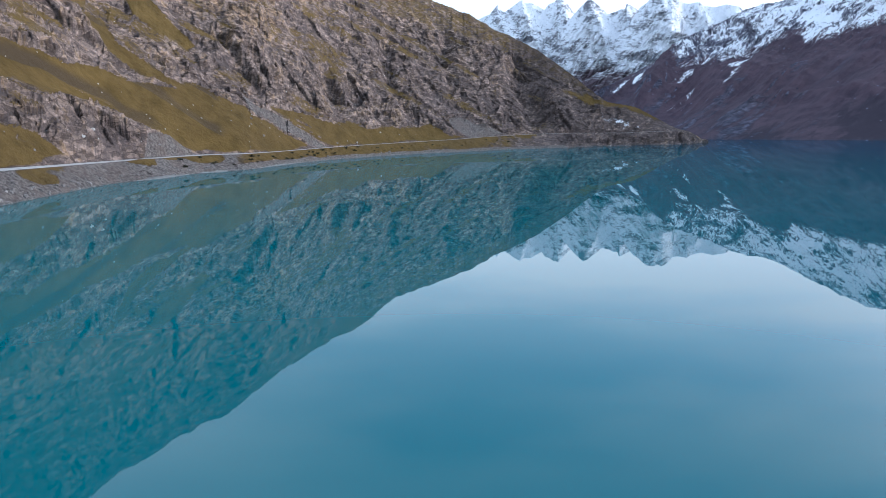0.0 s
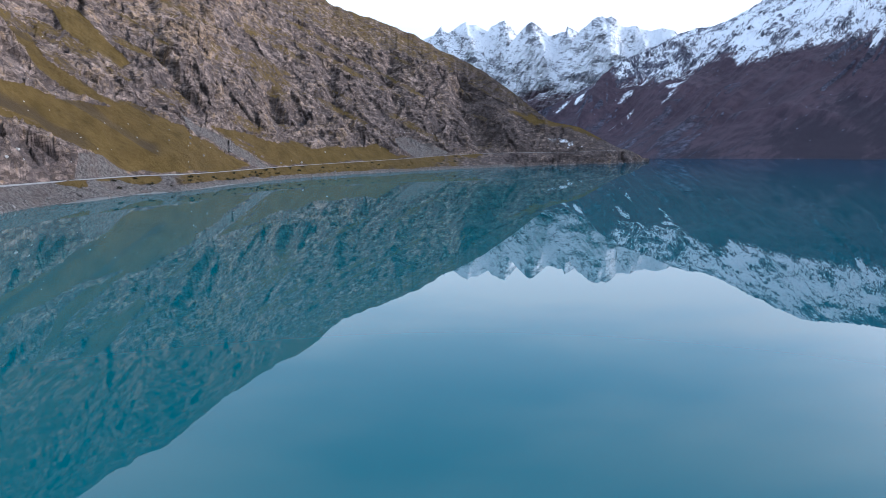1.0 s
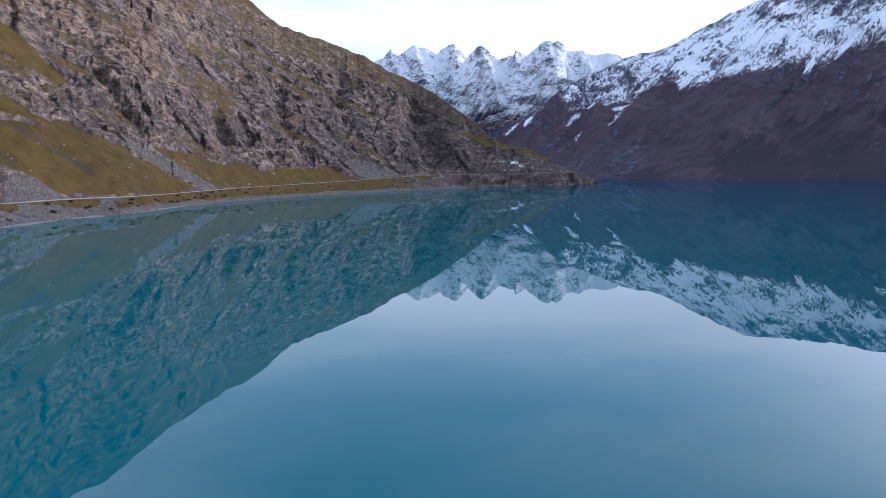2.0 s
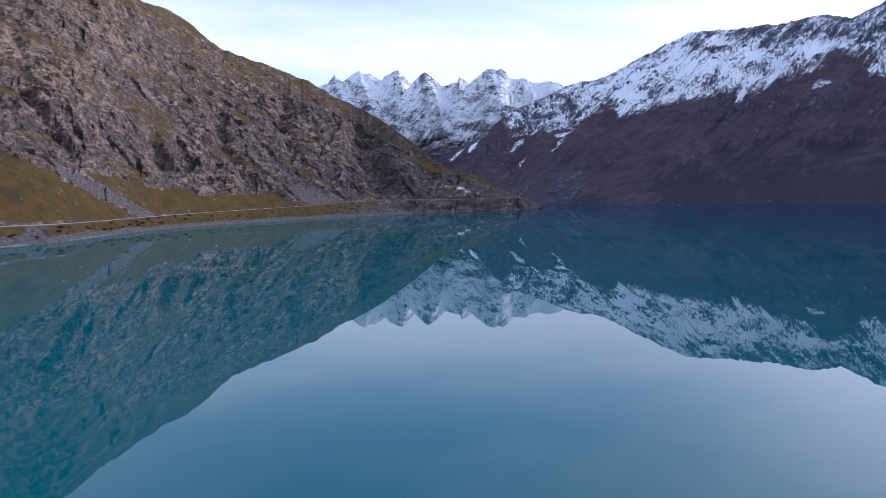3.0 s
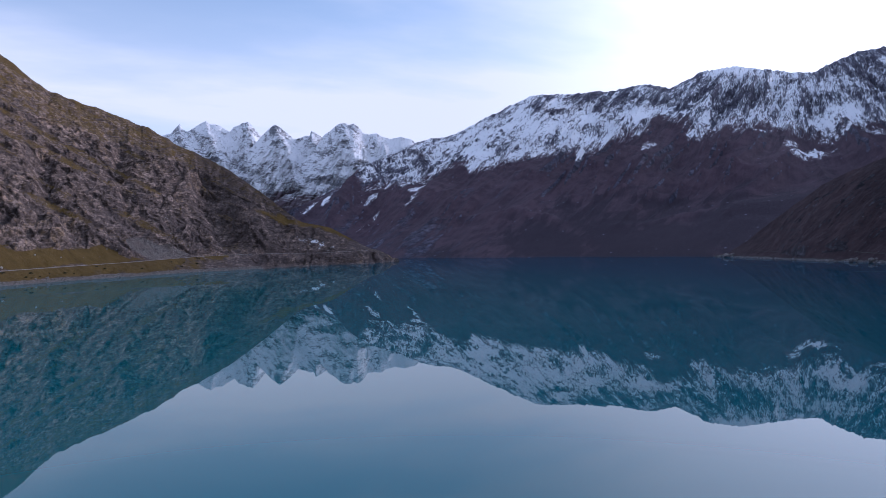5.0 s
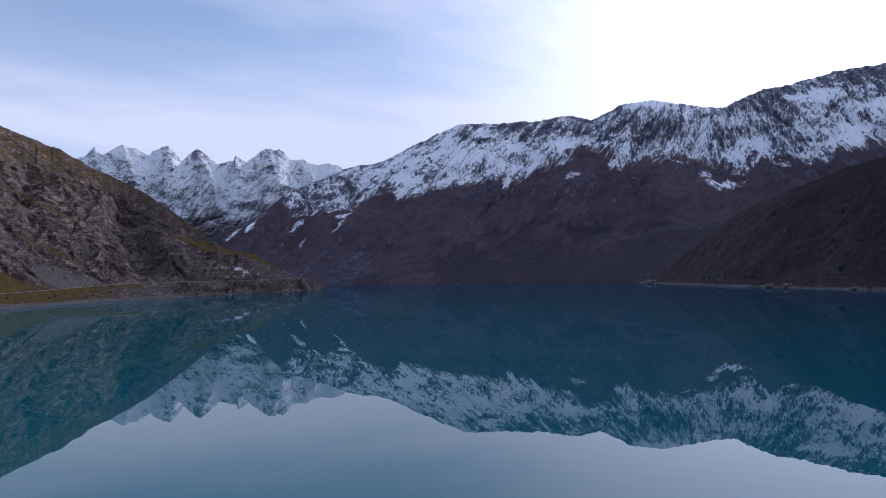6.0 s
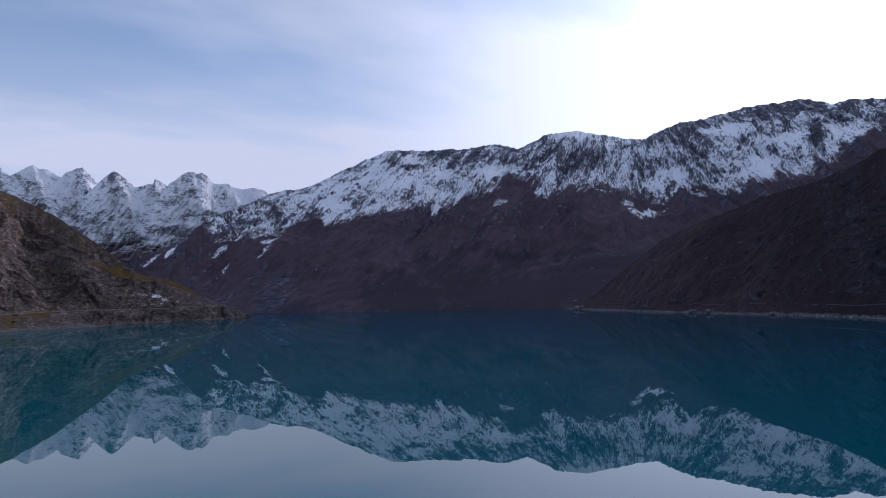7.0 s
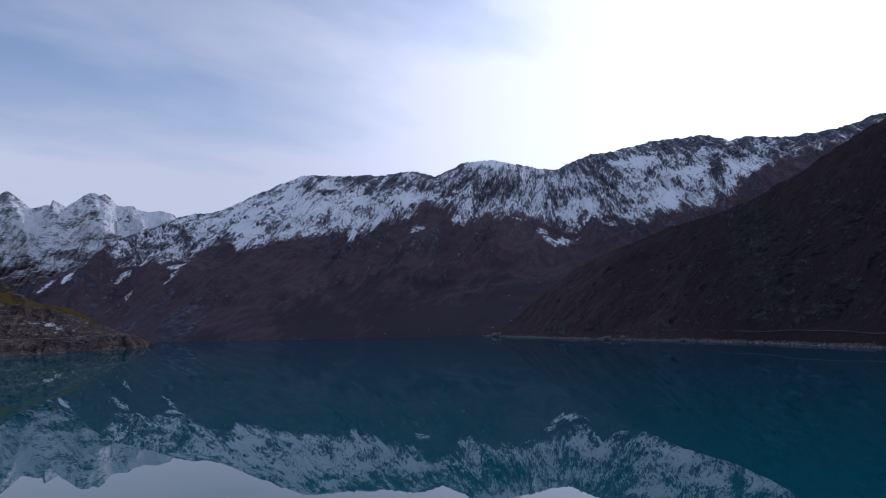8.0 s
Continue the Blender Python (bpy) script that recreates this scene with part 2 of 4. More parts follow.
def fbm(x, y, z, octaves, seed=0, gain=0.5, ridged=False):
    total, amp, norm = 0.0, 1.0, 0.0
    for o in range(octaves):
        k = 2.03 ** o
        v = grain3(x * k + 17.3 * o, y * k - 9.1 * o, z * k + 5.7 * o, seed + o)
        if ridged:
            v = 1 - 2 * np.abs(v) ** 0.8
        total, norm, amp = total + amp * v, norm + amp, amp * gain
    return total / norm


def smooth(x, lo, hi):
    t = np.clip((x - lo) / (hi - lo), 0, 1)
    return t * t * (3 - 2 * t)


def line(rows, x, k=1, soft=0.0):
    """Column k of a table over its first column; soft rounds its joints over that many degrees."""
    xs, ys = [r[0] for r in rows], [r[k] for r in rows]
    if not soft:
        return np.interp(x, xs, ys)
    grid = np.arange(xs[0] - 6 * soft, xs[-1] + 6 * soft, 0.1)
    w = np.exp(-0.5 * (np.arange(-3 * soft, 3 * soft + 0.05, 0.1) / soft) ** 2)
    pad = len(w) // 2
    flat_out = np.convolve(np.pad(np.interp(grid, xs, ys), pad, mode="edge"), w / w.sum(), mode="valid")
    return np.interp(x, grid[:len(flat_out)], flat_out[:len(grid)])


def facets(x, y, z, seed=0, layers=(-1, 0, 1)):
    """Rock broken into flat blocks: each cell is a tilted plane. Gives the height, about -1 to 1, a value per block, and the cracks between them."""
    ix, iy, iz = [np.floor(v).astype(np.int64) for v in (x, y, z)]
    best, second = np.full(x.shape, 9.0, np.float32), np.full(x.shape, 9.0, np.float32)
    height, tone = np.zeros(x.shape, np.float32), np.zeros(x.shape, np.float32)
    for a in (-1, 0, 1):
        for b in (-1, 0, 1):
            for c in layers:
                jx, jy, jz = ix + a, iy + b, iz + c
                dx = (x - jx - 0.5 - 0.45 * lattice(jx, jy, jz, seed)).astype(np.float32)
                dy = (y - jy - 0.5 - 0.45 * lattice(jx, jy, jz, seed + 1)).astype(np.float32)
                dz = (z - jz - 0.5 - 0.45 * lattice(jx, jy, jz, seed + 2)).astype(np.float32)
                dist = dx * dx + dy * dy + dz * dz
                g = lattice(jx, jy, jz, seed + 3)
                h = 0.9 * g * dx + 0.9 * lattice(jx, jy, jz, seed + 4) * dy + 0.9 * lattice(jx, jy, jz, seed + 5) * dz + 0.45 * g
                near = dist < best
                second = np.where(near, best, np.minimum(second, dist))
                best = np.where(near, dist, best)
                height = np.where(near, h, height)
                tone = np.where(near, g, tone)
    crack = 1 - smooth(np.sqrt(second) - np.sqrt(best), 0.03, 0.16)
    return height, tone, crack


def inside(u, v, pts, soft):
    """1 inside a closed outline, 0 outside, over an edge of that softness."""
    odd, near = np.zeros(u.shape, bool), np.full(u.shape, 1e9)
    for (ax, ay), (bx, by) in zip(pts, pts[1:] + pts[:1]):
        cross = ((ay > v) != (by > v)) & (u < (bx - ax) * (v - ay) / ((by - ay) or 1e-9) + ax)
        odd ^= cross
        dx, dy = bx - ax, by - ay
        k = np.clip(((u - ax) * dx + (v - ay) * dy) / (dx * dx + dy * dy), 0, 1)
        near = np.minimum(near, np.hypot(u - ax - k * dx, v - ay - k * dy))
    return smooth(np.where(odd, near, -near), -soft, soft)


def recess(u, v, pts, width, edge=0.12):
    """Ground set back on the right side of a steep line, easing out over a width."""
    vs = sorted((p[1], p[0]) for p in pts)
    at = np.interp(v, [p[0] for p in vs], [p[1] for p in vs])
    ends = smooth(v, vs[0][0] - 0.4, vs[0][0] + 0.4) * (1 - smooth(v, vs[-1][0] - 0.4, vs[-1][0] + 0.4))
    d = u - at
    return ends * smooth(d, -edge, edge) * (1 - smooth(d, edge, width))


def steps(*spans):
    """A rising row of numbers: each span is (start, end, count)."""
    return np.concatenate([np.linspace(a, b, n, endpoint=False) for a, b, n in spans] + [[spans[-1][1]]])


def sheet_normals(x, y, z):
    p = np.stack([x, y, z], -1)
    n = np.cross(np.gradient(p, axis=0), np.gradient(p, axis=1))
    n /= np.linalg.norm(n, axis=-1, keepdims=True) + 1e-9
    return n * np.where(n[..., 2:] < 0, -1, 1)


def sheet(name, x, y, z, cover, weave, mat):
    """One mesh over a grid of places, with its cover of grass, snow, gravel and tone, and its weave across and down the slope, in degrees."""
    rows, cols = x.shape
    co = np.stack([x, y, z], -1).reshape(-1, 3).astype(np.float32)
    idx = np.arange(rows * cols).reshape(rows, cols)
    quads = np.stack([idx[:-1, :-1], idx[1:, :-1], idx[1:, 1:], idx[:-1, 1:]], -1).reshape(-1, 4).astype(np.int32)
    me = bpy.data.meshes.new(name)
    me.vertices.add(len(co))
    me.vertices.foreach_set("co", co.ravel())
    me.loops.add(quads.size)
    me.loops.foreach_set("vertex_index", quads.ravel())
    me.polygons.add(len(quads))
    me.polygons.foreach_set("loop_start", np.arange(0, quads.size, 4, dtype=np.int32))
    me.polygons.foreach_set("use_smooth", np.ones(len(quads), bool))
    me.update(calc_edges=True)
    layer = me.attributes.new("cover", "FLOAT_COLOR", "POINT")
    layer.data.foreach_set("color", np.clip(np.stack(cover, -1), 0, 1).astype(np.float32).ravel())
    runs = me.attributes.new("weave", "FLOAT_VECTOR", "POINT")
    runs.data.foreach_set("vector", (3.67 * np.stack([*weave, 0 * x], -1)).astype(np.float32).ravel())
    me.materials.append(mat)
    ob = new(name, me)
    return ob


# ------------------------------------------------------------------ lake and ground
def disc(name, radius, z, mat, rings=(60, 200, 600, 1500, 3000)):
    bm = bmesh.new()
    loops = []
    for r in (*rings, radius):
        loops.append([bm.verts.new((r * math.cos(a * math.tau / 96), r * math.sin(a * math.tau / 96), z)) for a in range(96)])
    bm.faces.new(loops[0])
    for lo, hi in zip(loops, loops[1:]):
        for i in range(96):
            bm.faces.new((lo[i], hi[i], hi[(i + 1) % 96], lo[(i + 1) % 96]))
    me = bpy.data.meshes.new(name)
    bm.to_mesh(me)
    bm.free()
    me.materials.append(mat)
    return new(name, me)


tagged(disc("ground", 6000, -40, BROWN), "dark valley floor under the lake and mountains", "ground", kind="structure")
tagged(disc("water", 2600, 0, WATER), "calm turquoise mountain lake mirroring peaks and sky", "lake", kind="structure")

# ------------------------------------------------------------------ the rocky mountain along the road
# azimuth in degrees, distance of the water's edge in metres
SHORE_L = [(-180, 300), (-120, 220), (-80, 160), (-60, 145), (-45, 158), (-38, 173), (-32, 191), (-28.6, 218), (-24.9, 256), (-21.4, 280), (-18.6, 307),
           (-15.4, 320), (-12.6, 363), (-8.2, 424), (-3.7, 478), (0.8, 526), (5.3, 587), (9.8, 630), (10.4, 648), (12, 672), (14.1, 700), (17.5, 722), (19.2, 765), (20.4, 840), (22, 900)]
CREST_L = [(-180, 13.58), (-120, 16.49), (-60, 21.34), (-45, 22.79), (-29.2, 22.6), (-22.9, 20.08), (-18.1, 18.53), (-15.3, 16.68), (-11.5, 14.74), (-9.2, 13.76), (-6.8, 13.08), (-5.4, 11.83), (-4.2, 10.97), (-2.2, 10.29), (-0.6, 9.91), (1.9, 8.85), (3.2, 8.18), (5.8, 6.93), (7.5, 6.06), (9.7, 4.52), (11.5, 3.08), (12.8, 2.05), (15.1, 1.6), (17.8, 0.1), (19.2, -0.4), (20.4, -1.15), (20.8, -1.6), (22, -1.9)]
ROAD_Z = [(-180, 7), (-40, 6.9), (-32, 6.9), (-24.8, 6.2), (-20.9, 6.5), (-16.8, 6.4), (-12.6, 6.0), (-8.2, 6.7), (-3.7, 7.6), (0.8, 8.8), (5.3, 11.3), (9.8, 12.5), (14.1, 11.6), (17.5, 13.2), (22, 13.2)]

GRASS_L = {
    "main": [(-38.4, 8.8), (-31.0, 6.5), (-29.1, 5.9), (-27.5, 5.2), (-24.3, 4.7), (-23.4, 4.1), (-21.3, 3.6), (-18.6, 3.6), (-15.0, 2.1), (-12.5, 0.0), (-10.0, -1.1),
             (-16.8, -1.6), (-19.7, -1.3), (-21.2, -0.1), (-23.4, 1.3), (-26.6, 2.6), (-28.7, 2.9), (-30.3, 3.8), (-31.3, 3.9), (-38.8, 5.2)],
    "low": [(-39.1, 2.5), (-31.5, 1.1), (-29.9, 0.6), (-28.7, -0.4), (-27.5, -1.4), (-29.8, -1.9), (-31.9, -2.2), (-39.8, -3.0)],
    "gully": [(-23.6, 10.1), (-22.0, 9.9), (-20.3, 7.8), (-18.6, 6.2), (-19.2, 5.8), (-21.5, 7.1), (-22.8, 8.5)],
    "strip": [(-25.9, 8.6), (-24.7, 8.0), (-23.0, 6.1), (-20.7, 4.4), (-18.6, 3.5), (-19.4, 3.3), (-22.4, 4.3), (-24.5, 6.2)],
    "foot": [(-13.7, 2.1), (-11.2, 1.7), (-8.1, 0.8), (-5.9, 0.3), (-3.7, 0.3), (-1.0, 0.7), (0.8, -0.2), (2.6, -0.6), (-3.7, -0.9), (-8.2, -1.2), (-9.9, -0.7), (-12.1, 0.6)],
    "ledge": [(-11.7, 9.4), (-7.8, 9.2), (-5.2, 8.6), (-2.4, 7.7), (-3.5, 7.2), (-6.1, 7.8), (-9.6, 8.2)],
    "shelf": [(-15.3, 6.8), (-12.2, 6.5), (-9.9, 5.5), (-11.4, 5.2), (-13.5, 5.8)],
    "brow": [(-11.9, 12.9), (-3.9, 11.9), (-0.4, 10.9), (2.7, 9.7), (4.9, 8.4), (8.4, 6.5), (10.6, 4.9), (12.6, 2.7), (12.1, 2.3), (9.7, 3.4), (7.1, 5.0), (4.4, 6.3), (1.8, 7.2),
             (-0.9, 7.6), (-2.6, 8.7), (-5.7, 9.5), (-9.5, 11.1)],
    "cape": [(9.3, 3.2), (11.9, 2.7), (15.3, 1.9), (17.8, 0.6), (17.0, 0.35), (15.0, 1.2), (13.0, 1.7), (11.5, 2.1), (9.7, 2.7)],
}
SCREE_L = {
    "chute": [(-15.3, 3.1), (-14.6, 2.5), (-12.4, 0.9), (-10.4, -0.5), (-8.6, -1.3), (-10.0, -1.3), (-12.6, 0.2), (-14.8, 2.0)],
    "fan": [(-22.3, 0.0), (-20.8, -0.2), (-19.1, -1.5), (-17.5, -2.2), (-22.7, -1.9)],
    "apron": [(0.6, 1.0), (1.4, 1.2), (3.8, 0.0), (5.0, -0.5), (2.2, -0.6), (0.9, 0.2)],
}
# crests of grassy ribs: their line, half width in degrees and height in metres
RIBS_L = [
    ([(-34, 6.5), (-29, 4.4), (-24.7, 2.3), (-23.5, 1.3), (-21.6, 0.2), (-20.2, -0.4)], 0.6, 1.6),
    ([(-31, 8.0), (-24.5, 4.8), (-22.7, 3.6), (-20.7, 2.1), (-17.7, 0.0), (-15.8, -1.2)], 0.6, 2.4),
    ([(-27, 8.6), (-23.2, 6.8), (-21.7, 4.8), (-19, 3.5), (-16.1, 1.8)], 0.5, 1.8),
]
CLEFTS_L = [
    ([(-17.5, 7.3), (-17.2, 6.6), (-16.4, 5.7), (-16.0, 4.4), (-15.3, 3.0)], 2.0, 9),
    ([(0.3, 7.2), (-0.2, 5.7), (0.3, 3.6), (1.2, 1.4)], 1.6, 6),
    ([(5.2, 5.7), (5.5, 3.9), (6.4, 2.2), (7.3, 0.4)], 3.2, 13),
    ([(-16.8, 13), (-17.1, 9.7), (-17.3, 7.6)], 1.0, 2.5),
    ([(-21.9, 13), (-22.1, 9.4)], 0.6, 5),
    ([(-9.5, 5.0), (-8.6, 2.0)], 1.5, 8),
    ([(-5.0, 6.5), (-4.0, 3.5), (-3.0, 1.0)], 1.4, 8),
]
GRASS_AMOUNT = {"brow": 0.5, "ledge": 0.42, "shelf": 0.40, "cape": 0.75, "foot": 0.8, "low": 0.85, "gully": 0.9}
SNOW_L = [(12.2, 1.1), (13.3, 0.9), (14.4, 0.55), (15.0, 0.3), (14.4, -0.1), (13.4, 0.0), (12.8, 0.5)]
EYE_Z = 16.0
BENCH = 7.0


def crest_of(shore, elev, slope):
    k = np.tan(np.radians(elev))
    r = shore * slope / (slope - k)
    return r, r * k + EYE_Z


def rocky_profile(az):
    """Along one azimuth: the water's edge, the road's inner edge of the bank, the crest, and their heights."""
    r_s = line(SHORE_L, az, soft=0.3)
    z_road = line(ROAD_Z, az, soft=1.0)
    r_c, z_c = crest_of(line(SHORE_L, az, soft=2.2), line(CREST_L, az, soft=0.25), np.interp(az, [-14, -4], [0.74, 0.57]))
    z_road = np.minimum(z_road, np.maximum(z_c - 0.5, -4.0))
    bank = np.interp(az, [-40, 7.5, 12, 22], [0.28, 0.34, 0.7, 0.7])
    r_road = line(SHORE_L, az, soft=0.8) + z_road / bank
    r_c = np.maximum(r_c, r_road + BENCH + 25)
    craggy = 0.30 * fbm(az / 1.1, 0 * az, 0 * az, 5, 7, gain=0.6) * (1 - smooth(az, 3, 12)) * smooth(az, -60, -30)
    z_c = r_c * np.tan(np.radians(line(CREST_L, az, soft=0.25) + craggy)) + EYE_Z
    z_road = np.minimum(z_road, np.maximum(z_c - 0.5, -4.0))
    return r_s, r_road, r_c, z_road, z_c


FACE_L = {}


def rocky_cover(wu, wv, az, el, x, y, z):
    """How much of the face is grass and how much scree."""
    grass = 0
    for name, pts in GRASS_L.items():
        grass = np.maximum(grass, GRASS_AMOUNT.get(name, 1.0) * inside(wu, wv, pts, 0.3))
    streak = fbm((az + 1.9 * el) / 1.1, (el - 0.5 * az) / 6, 0 * el, 4, 131)
    soil = smooth(streak + 0.5 * fbm(x / 40, y / 40, z / 40, 3, 137) + 0.03 * np.clip(el - 6, -4, 5), 0.0, 0.42)
    grass = np.maximum(grass * (1 - 0.25 * smooth(streak, 0.15, 0.5)), 0.56 * soil)
    gravel = 0
    for pts in SCREE_L.values():
        gravel = np.maximum(gravel, inside(wu, wv, pts, 0.2))
    return grass * (1 - gravel), gravel


def rocky_mountain():
    az1 = steps((-180, -40, 70), (-40, -33, 60), (-33, 21.5, 860))
    # rows: under water, bank, bench, face, back
    seg = steps((0, 1, 6), (1, 2, 30), (2, 3, 6), (3, 4, 400), (4, 5, 14))
    az, s = np.meshgrid(az1, seg, indexing="ij")
    r_s, r_road, r_c, z_road, z_c = rocky_profile(az)
    r = np.select([s <= 1, s <= 2, s <= 3, s <= 4], [r_s - 40 * (1 - s), r_s + (r_road - r_s) * (s - 1), r_road + BENCH * (s - 2),
                  r_road + BENCH + (r_c - r_road - BENCH) * (s - 3)], r_c + (s - 4) * (120 + 0.9 * np.maximum(z_c, 0)))
    f = np.clip(s - 3, 0, 1)
    z = np.select([s <= 1, s <= 2, s <= 3, s <= 4], [-14 * (1 - s), z_road * (s - 1), z_road, z_road + (z_c - z_road) * (0.9 * f + 0.1 * f * f)],
                  z_c - np.maximum(s - 4, 0) ** 1.5 * (z_c + 30))
    a = np.radians(az)
    el = np.degrees(np.arctan2(z - EYE_Z, r))
    x, y = r * np.sin(a), r * np.cos(a)
    wu = az + 0.55 * fbm(x / 34, y / 34, z / 34, 5, 11, gain=0.6)
    wv = el + 0.5 * fbm(x / 34, y / 34, z / 34, 5, 23, gain=0.6)
    # relief
    face = smooth(s, 3.0, 3.05) * (1 - smooth(s, 4.0, 4.6))
    crest = 1 - 0.75 * smooth(s, 3.9, 4.0)
    tip = np.clip((z_c - z_road) / 40, 0.30, 1) * crest
    wx = x + 5 * fbm(x / 22, y / 22, z / 22, 3, 71)
    wz = z + 5 * fbm(x / 22, y / 22, z / 22, 3, 75)
    lean_x, lean_z = 0.82 * wx + 0.57 * wz, -0.57 * wx + 0.82 * wz
    big = fbm(wx / 75, y / 75, wz / 110, 3, 3, ridged=True)
    m1 = fbm(wx / 26, y / 26, wz / 44, 3, 31, gain=0.55, ridged=True)
    b0, t0, c0 = facets(wx / 48, y / 44, wz / 40, 191)
    b1, t1, c1 = facets(lean_x / 22, y / 18, lean_z / 11, 201)
    b2, t2, c2 = facets(lean_x / 8, y / 7, lean_z / 4.0, 211)
    b3, t3, c3 = facets(lean_x / 2.8, y / 2.6, lean_z / 1.6, 221)
    fine = fbm(x / 1.9, y / 1.9, z / 1.9, 2, 61, gain=0.6)
    hard = 0.35 + 0.65 * smooth(m1 + 0.6 * big, -0.5, 0.5)
    near = np.clip(r / 450, 0.45, 1)
    swing = fbm(x / 45, y / 45, z / 45, 4, 77)
    cliffy = smooth(az - (10.0 - 1.5 * (el + 1.4)), -0.3, 0.3) * (az > 5)
    bank = (s > 1) * (s < 2) * np.clip((2 - s) * 3, 0, 1) * np.clip((s - 1) * 4, 0.15, 1)
    crag = [(-34, 3.8), (-31.3, 3.6), (-27, 2.6), (-23.4, 1.3), (-21.5, 0), (-19.8, -1.2), (-23, -1.5), (-27, -1.2), (-29.5, 0.6), (-34, 1.5)]
    nx, nz = 0.6, 0.8
    shift = 0 * z
    for _ in range(3):      # the relief moves the face up, so the cover is looked up again where it lies then
        grass, gravel = rocky_cover(wu, wv + shift, az, el + shift, x, y, z)
        rocky = (1 - smooth(grass, 0.1, 0.8)) * (1 - 0.8 * gravel)
        stone = 6.0 * big + 2.4 * m1 + near * (3.6 * b0 + hard * (3.4 * b1 + 1.8 * b2)) + 0.7 * hard * b3 + 0.3 * fine
        d = face * tip * (rocky * stone + (1 - rocky) * (2.2 * big + 0.6 * m1 + 0.06 * b2 + 0.05 * fine))
        for pts, width, height in RIBS_L:
            off = wv + shift - np.interp(az, [q[0] for q in pts], [q[1] for q in pts])
            ends = smooth(az, pts[0][0], pts[0][0] + 2) * (1 - smooth(az, pts[-1][0] - 3, pts[-1][0]))
            d += face * ends * height * np.maximum(0, 1 - np.maximum(off / (1.3 * width), -off / (3.2 * width)))
        for pts, width, depth in CLEFTS_L:
            d -= face * tip * depth * recess(wu + 0.6 * swing, wv + shift, pts, width, 0.35) * (0.35 + 0.65 * rocky)
        d += 2.0 * inside(wu, wv + shift, crag, 0.5)
        d += bank * (0.5 * b2 + 0.3 * b3 + 0.15 * fine + 0.3 * m1 + 1.1 * cliffy * b1) * (1 + 2.6 * cliffy)
        shift = 0.5 * shift + 0.5 * (np.degrees(np.arctan2(z + nz * d - EYE_Z, r - nx * d)) - el)
    x, y, z = x - nx * np.sin(a) * d, y - nx * np.cos(a) * d, z + nz * d
    shift = np.degrees(np.arctan2(z - EYE_Z, np.hypot(x, y))) - el
    steep = 1 - sheet_normals(x, y, z)[..., 2]
    ragged = fbm(x / 14, y / 14, z / 14, 4, 83)
    grass = np.clip(grass * (1 - 0.7 * smooth(steep, 0.5, 0.75) * (1 - smooth(grass, 0.75, 0.95))) + face * (1 - gravel) * smooth(0.22 - steep + 0.12 * ragged, 0.04, 0.16) * 0.6 * (1 - 0.8 * smooth(az, 9, 12)), 0, 1)
    low = (s < 2.0)
    patch = smooth(fbm(x / 18, y / 18, 0 * z, 3, 91) + 0.9 * (s - 1.55), 0.0, 0.25) * np.where(az > -16.5, 1.0, smooth(fbm(x / 30, y / 30, 0 * z, 2, 95), 0.0, 0.3))
    beach = 1 - smooth(z + 0.8 * ragged, 1.6, 2.6)
    earthy = smooth(az, -17.5, -15)
    grass = np.where(low, np.maximum(patch, (0.72 + 0.3 * ragged) * earthy * (1 - 0.45 * smooth(az, 1, 8))) * (1 - cliffy) * (1 - beach), np.where(s < 3, 0.35 * (1 - cliffy), grass))
    gravel = np.where(low, (1 - cliffy) * np.maximum(beach, 0.85 - 0.5 * earthy + 0.3 * ragged), np.where(s < 3, 0.8 * (1 - cliffy), gravel))
    snow = 0.7 * inside(wu - 0.3, wv + shift, SNOW_L, 0.3) * smooth(fbm(x / 7, y / 7, z / 4, 4, 15, gain=0.7), -0.05, 0.4)
    warm = smooth(fbm(x / 90, y / 90, z / 90, 3, 19) + (el - 6) / 9 - np.maximum(az + 14, 0) / 24, -0.3, 0.5)
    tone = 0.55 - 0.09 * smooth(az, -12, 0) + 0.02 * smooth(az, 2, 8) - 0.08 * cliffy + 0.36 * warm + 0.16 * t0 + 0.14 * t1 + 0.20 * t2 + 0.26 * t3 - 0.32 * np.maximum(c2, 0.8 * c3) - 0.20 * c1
    # darker rock right of the cleft, with its shade put into the tone
    slate_shade = smooth(az - np.interp(el, [0.4, 2.2, 3.9, 5.7], [7.3, 6.4, 5.5, 5.2]) + 0.5 * ragged, -0.1, 0.5) * smooth(el, -3, -2)
    tone -= 0.22 * slate_shade * (1 - 0.75 * smooth(az, 10, 13))
    crest_line, shade_side = 0, 0
    for pts, width, height in RIBS_L:       # a worn, stony line along each grassy rib, and shade painted on the turf behind it
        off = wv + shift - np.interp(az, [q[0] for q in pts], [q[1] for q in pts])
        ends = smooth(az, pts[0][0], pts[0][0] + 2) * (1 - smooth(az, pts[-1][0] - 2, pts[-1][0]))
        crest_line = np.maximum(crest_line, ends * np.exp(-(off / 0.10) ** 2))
        shade_side = np.maximum(shade_side, ends * smooth(off, 0.0, 0.15) * (1 - smooth(off, 0.5, 1.6)))
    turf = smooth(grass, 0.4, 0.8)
    tone = tone * (1 - turf) + turf * (0.50 + 0.16 * fbm(x / 25, y / 25, z / 25, 3, 87) - 0.36 * shade_side)
    gravel = np.maximum(gravel, 0.25 * crest_line * face)
    grass = grass * (1 - 0.3 * crest_line)
    for name, grid in (("x", x), ("y", y), ("z", z), ("az", az), ("s", s)):
        FACE_L[name] = grid
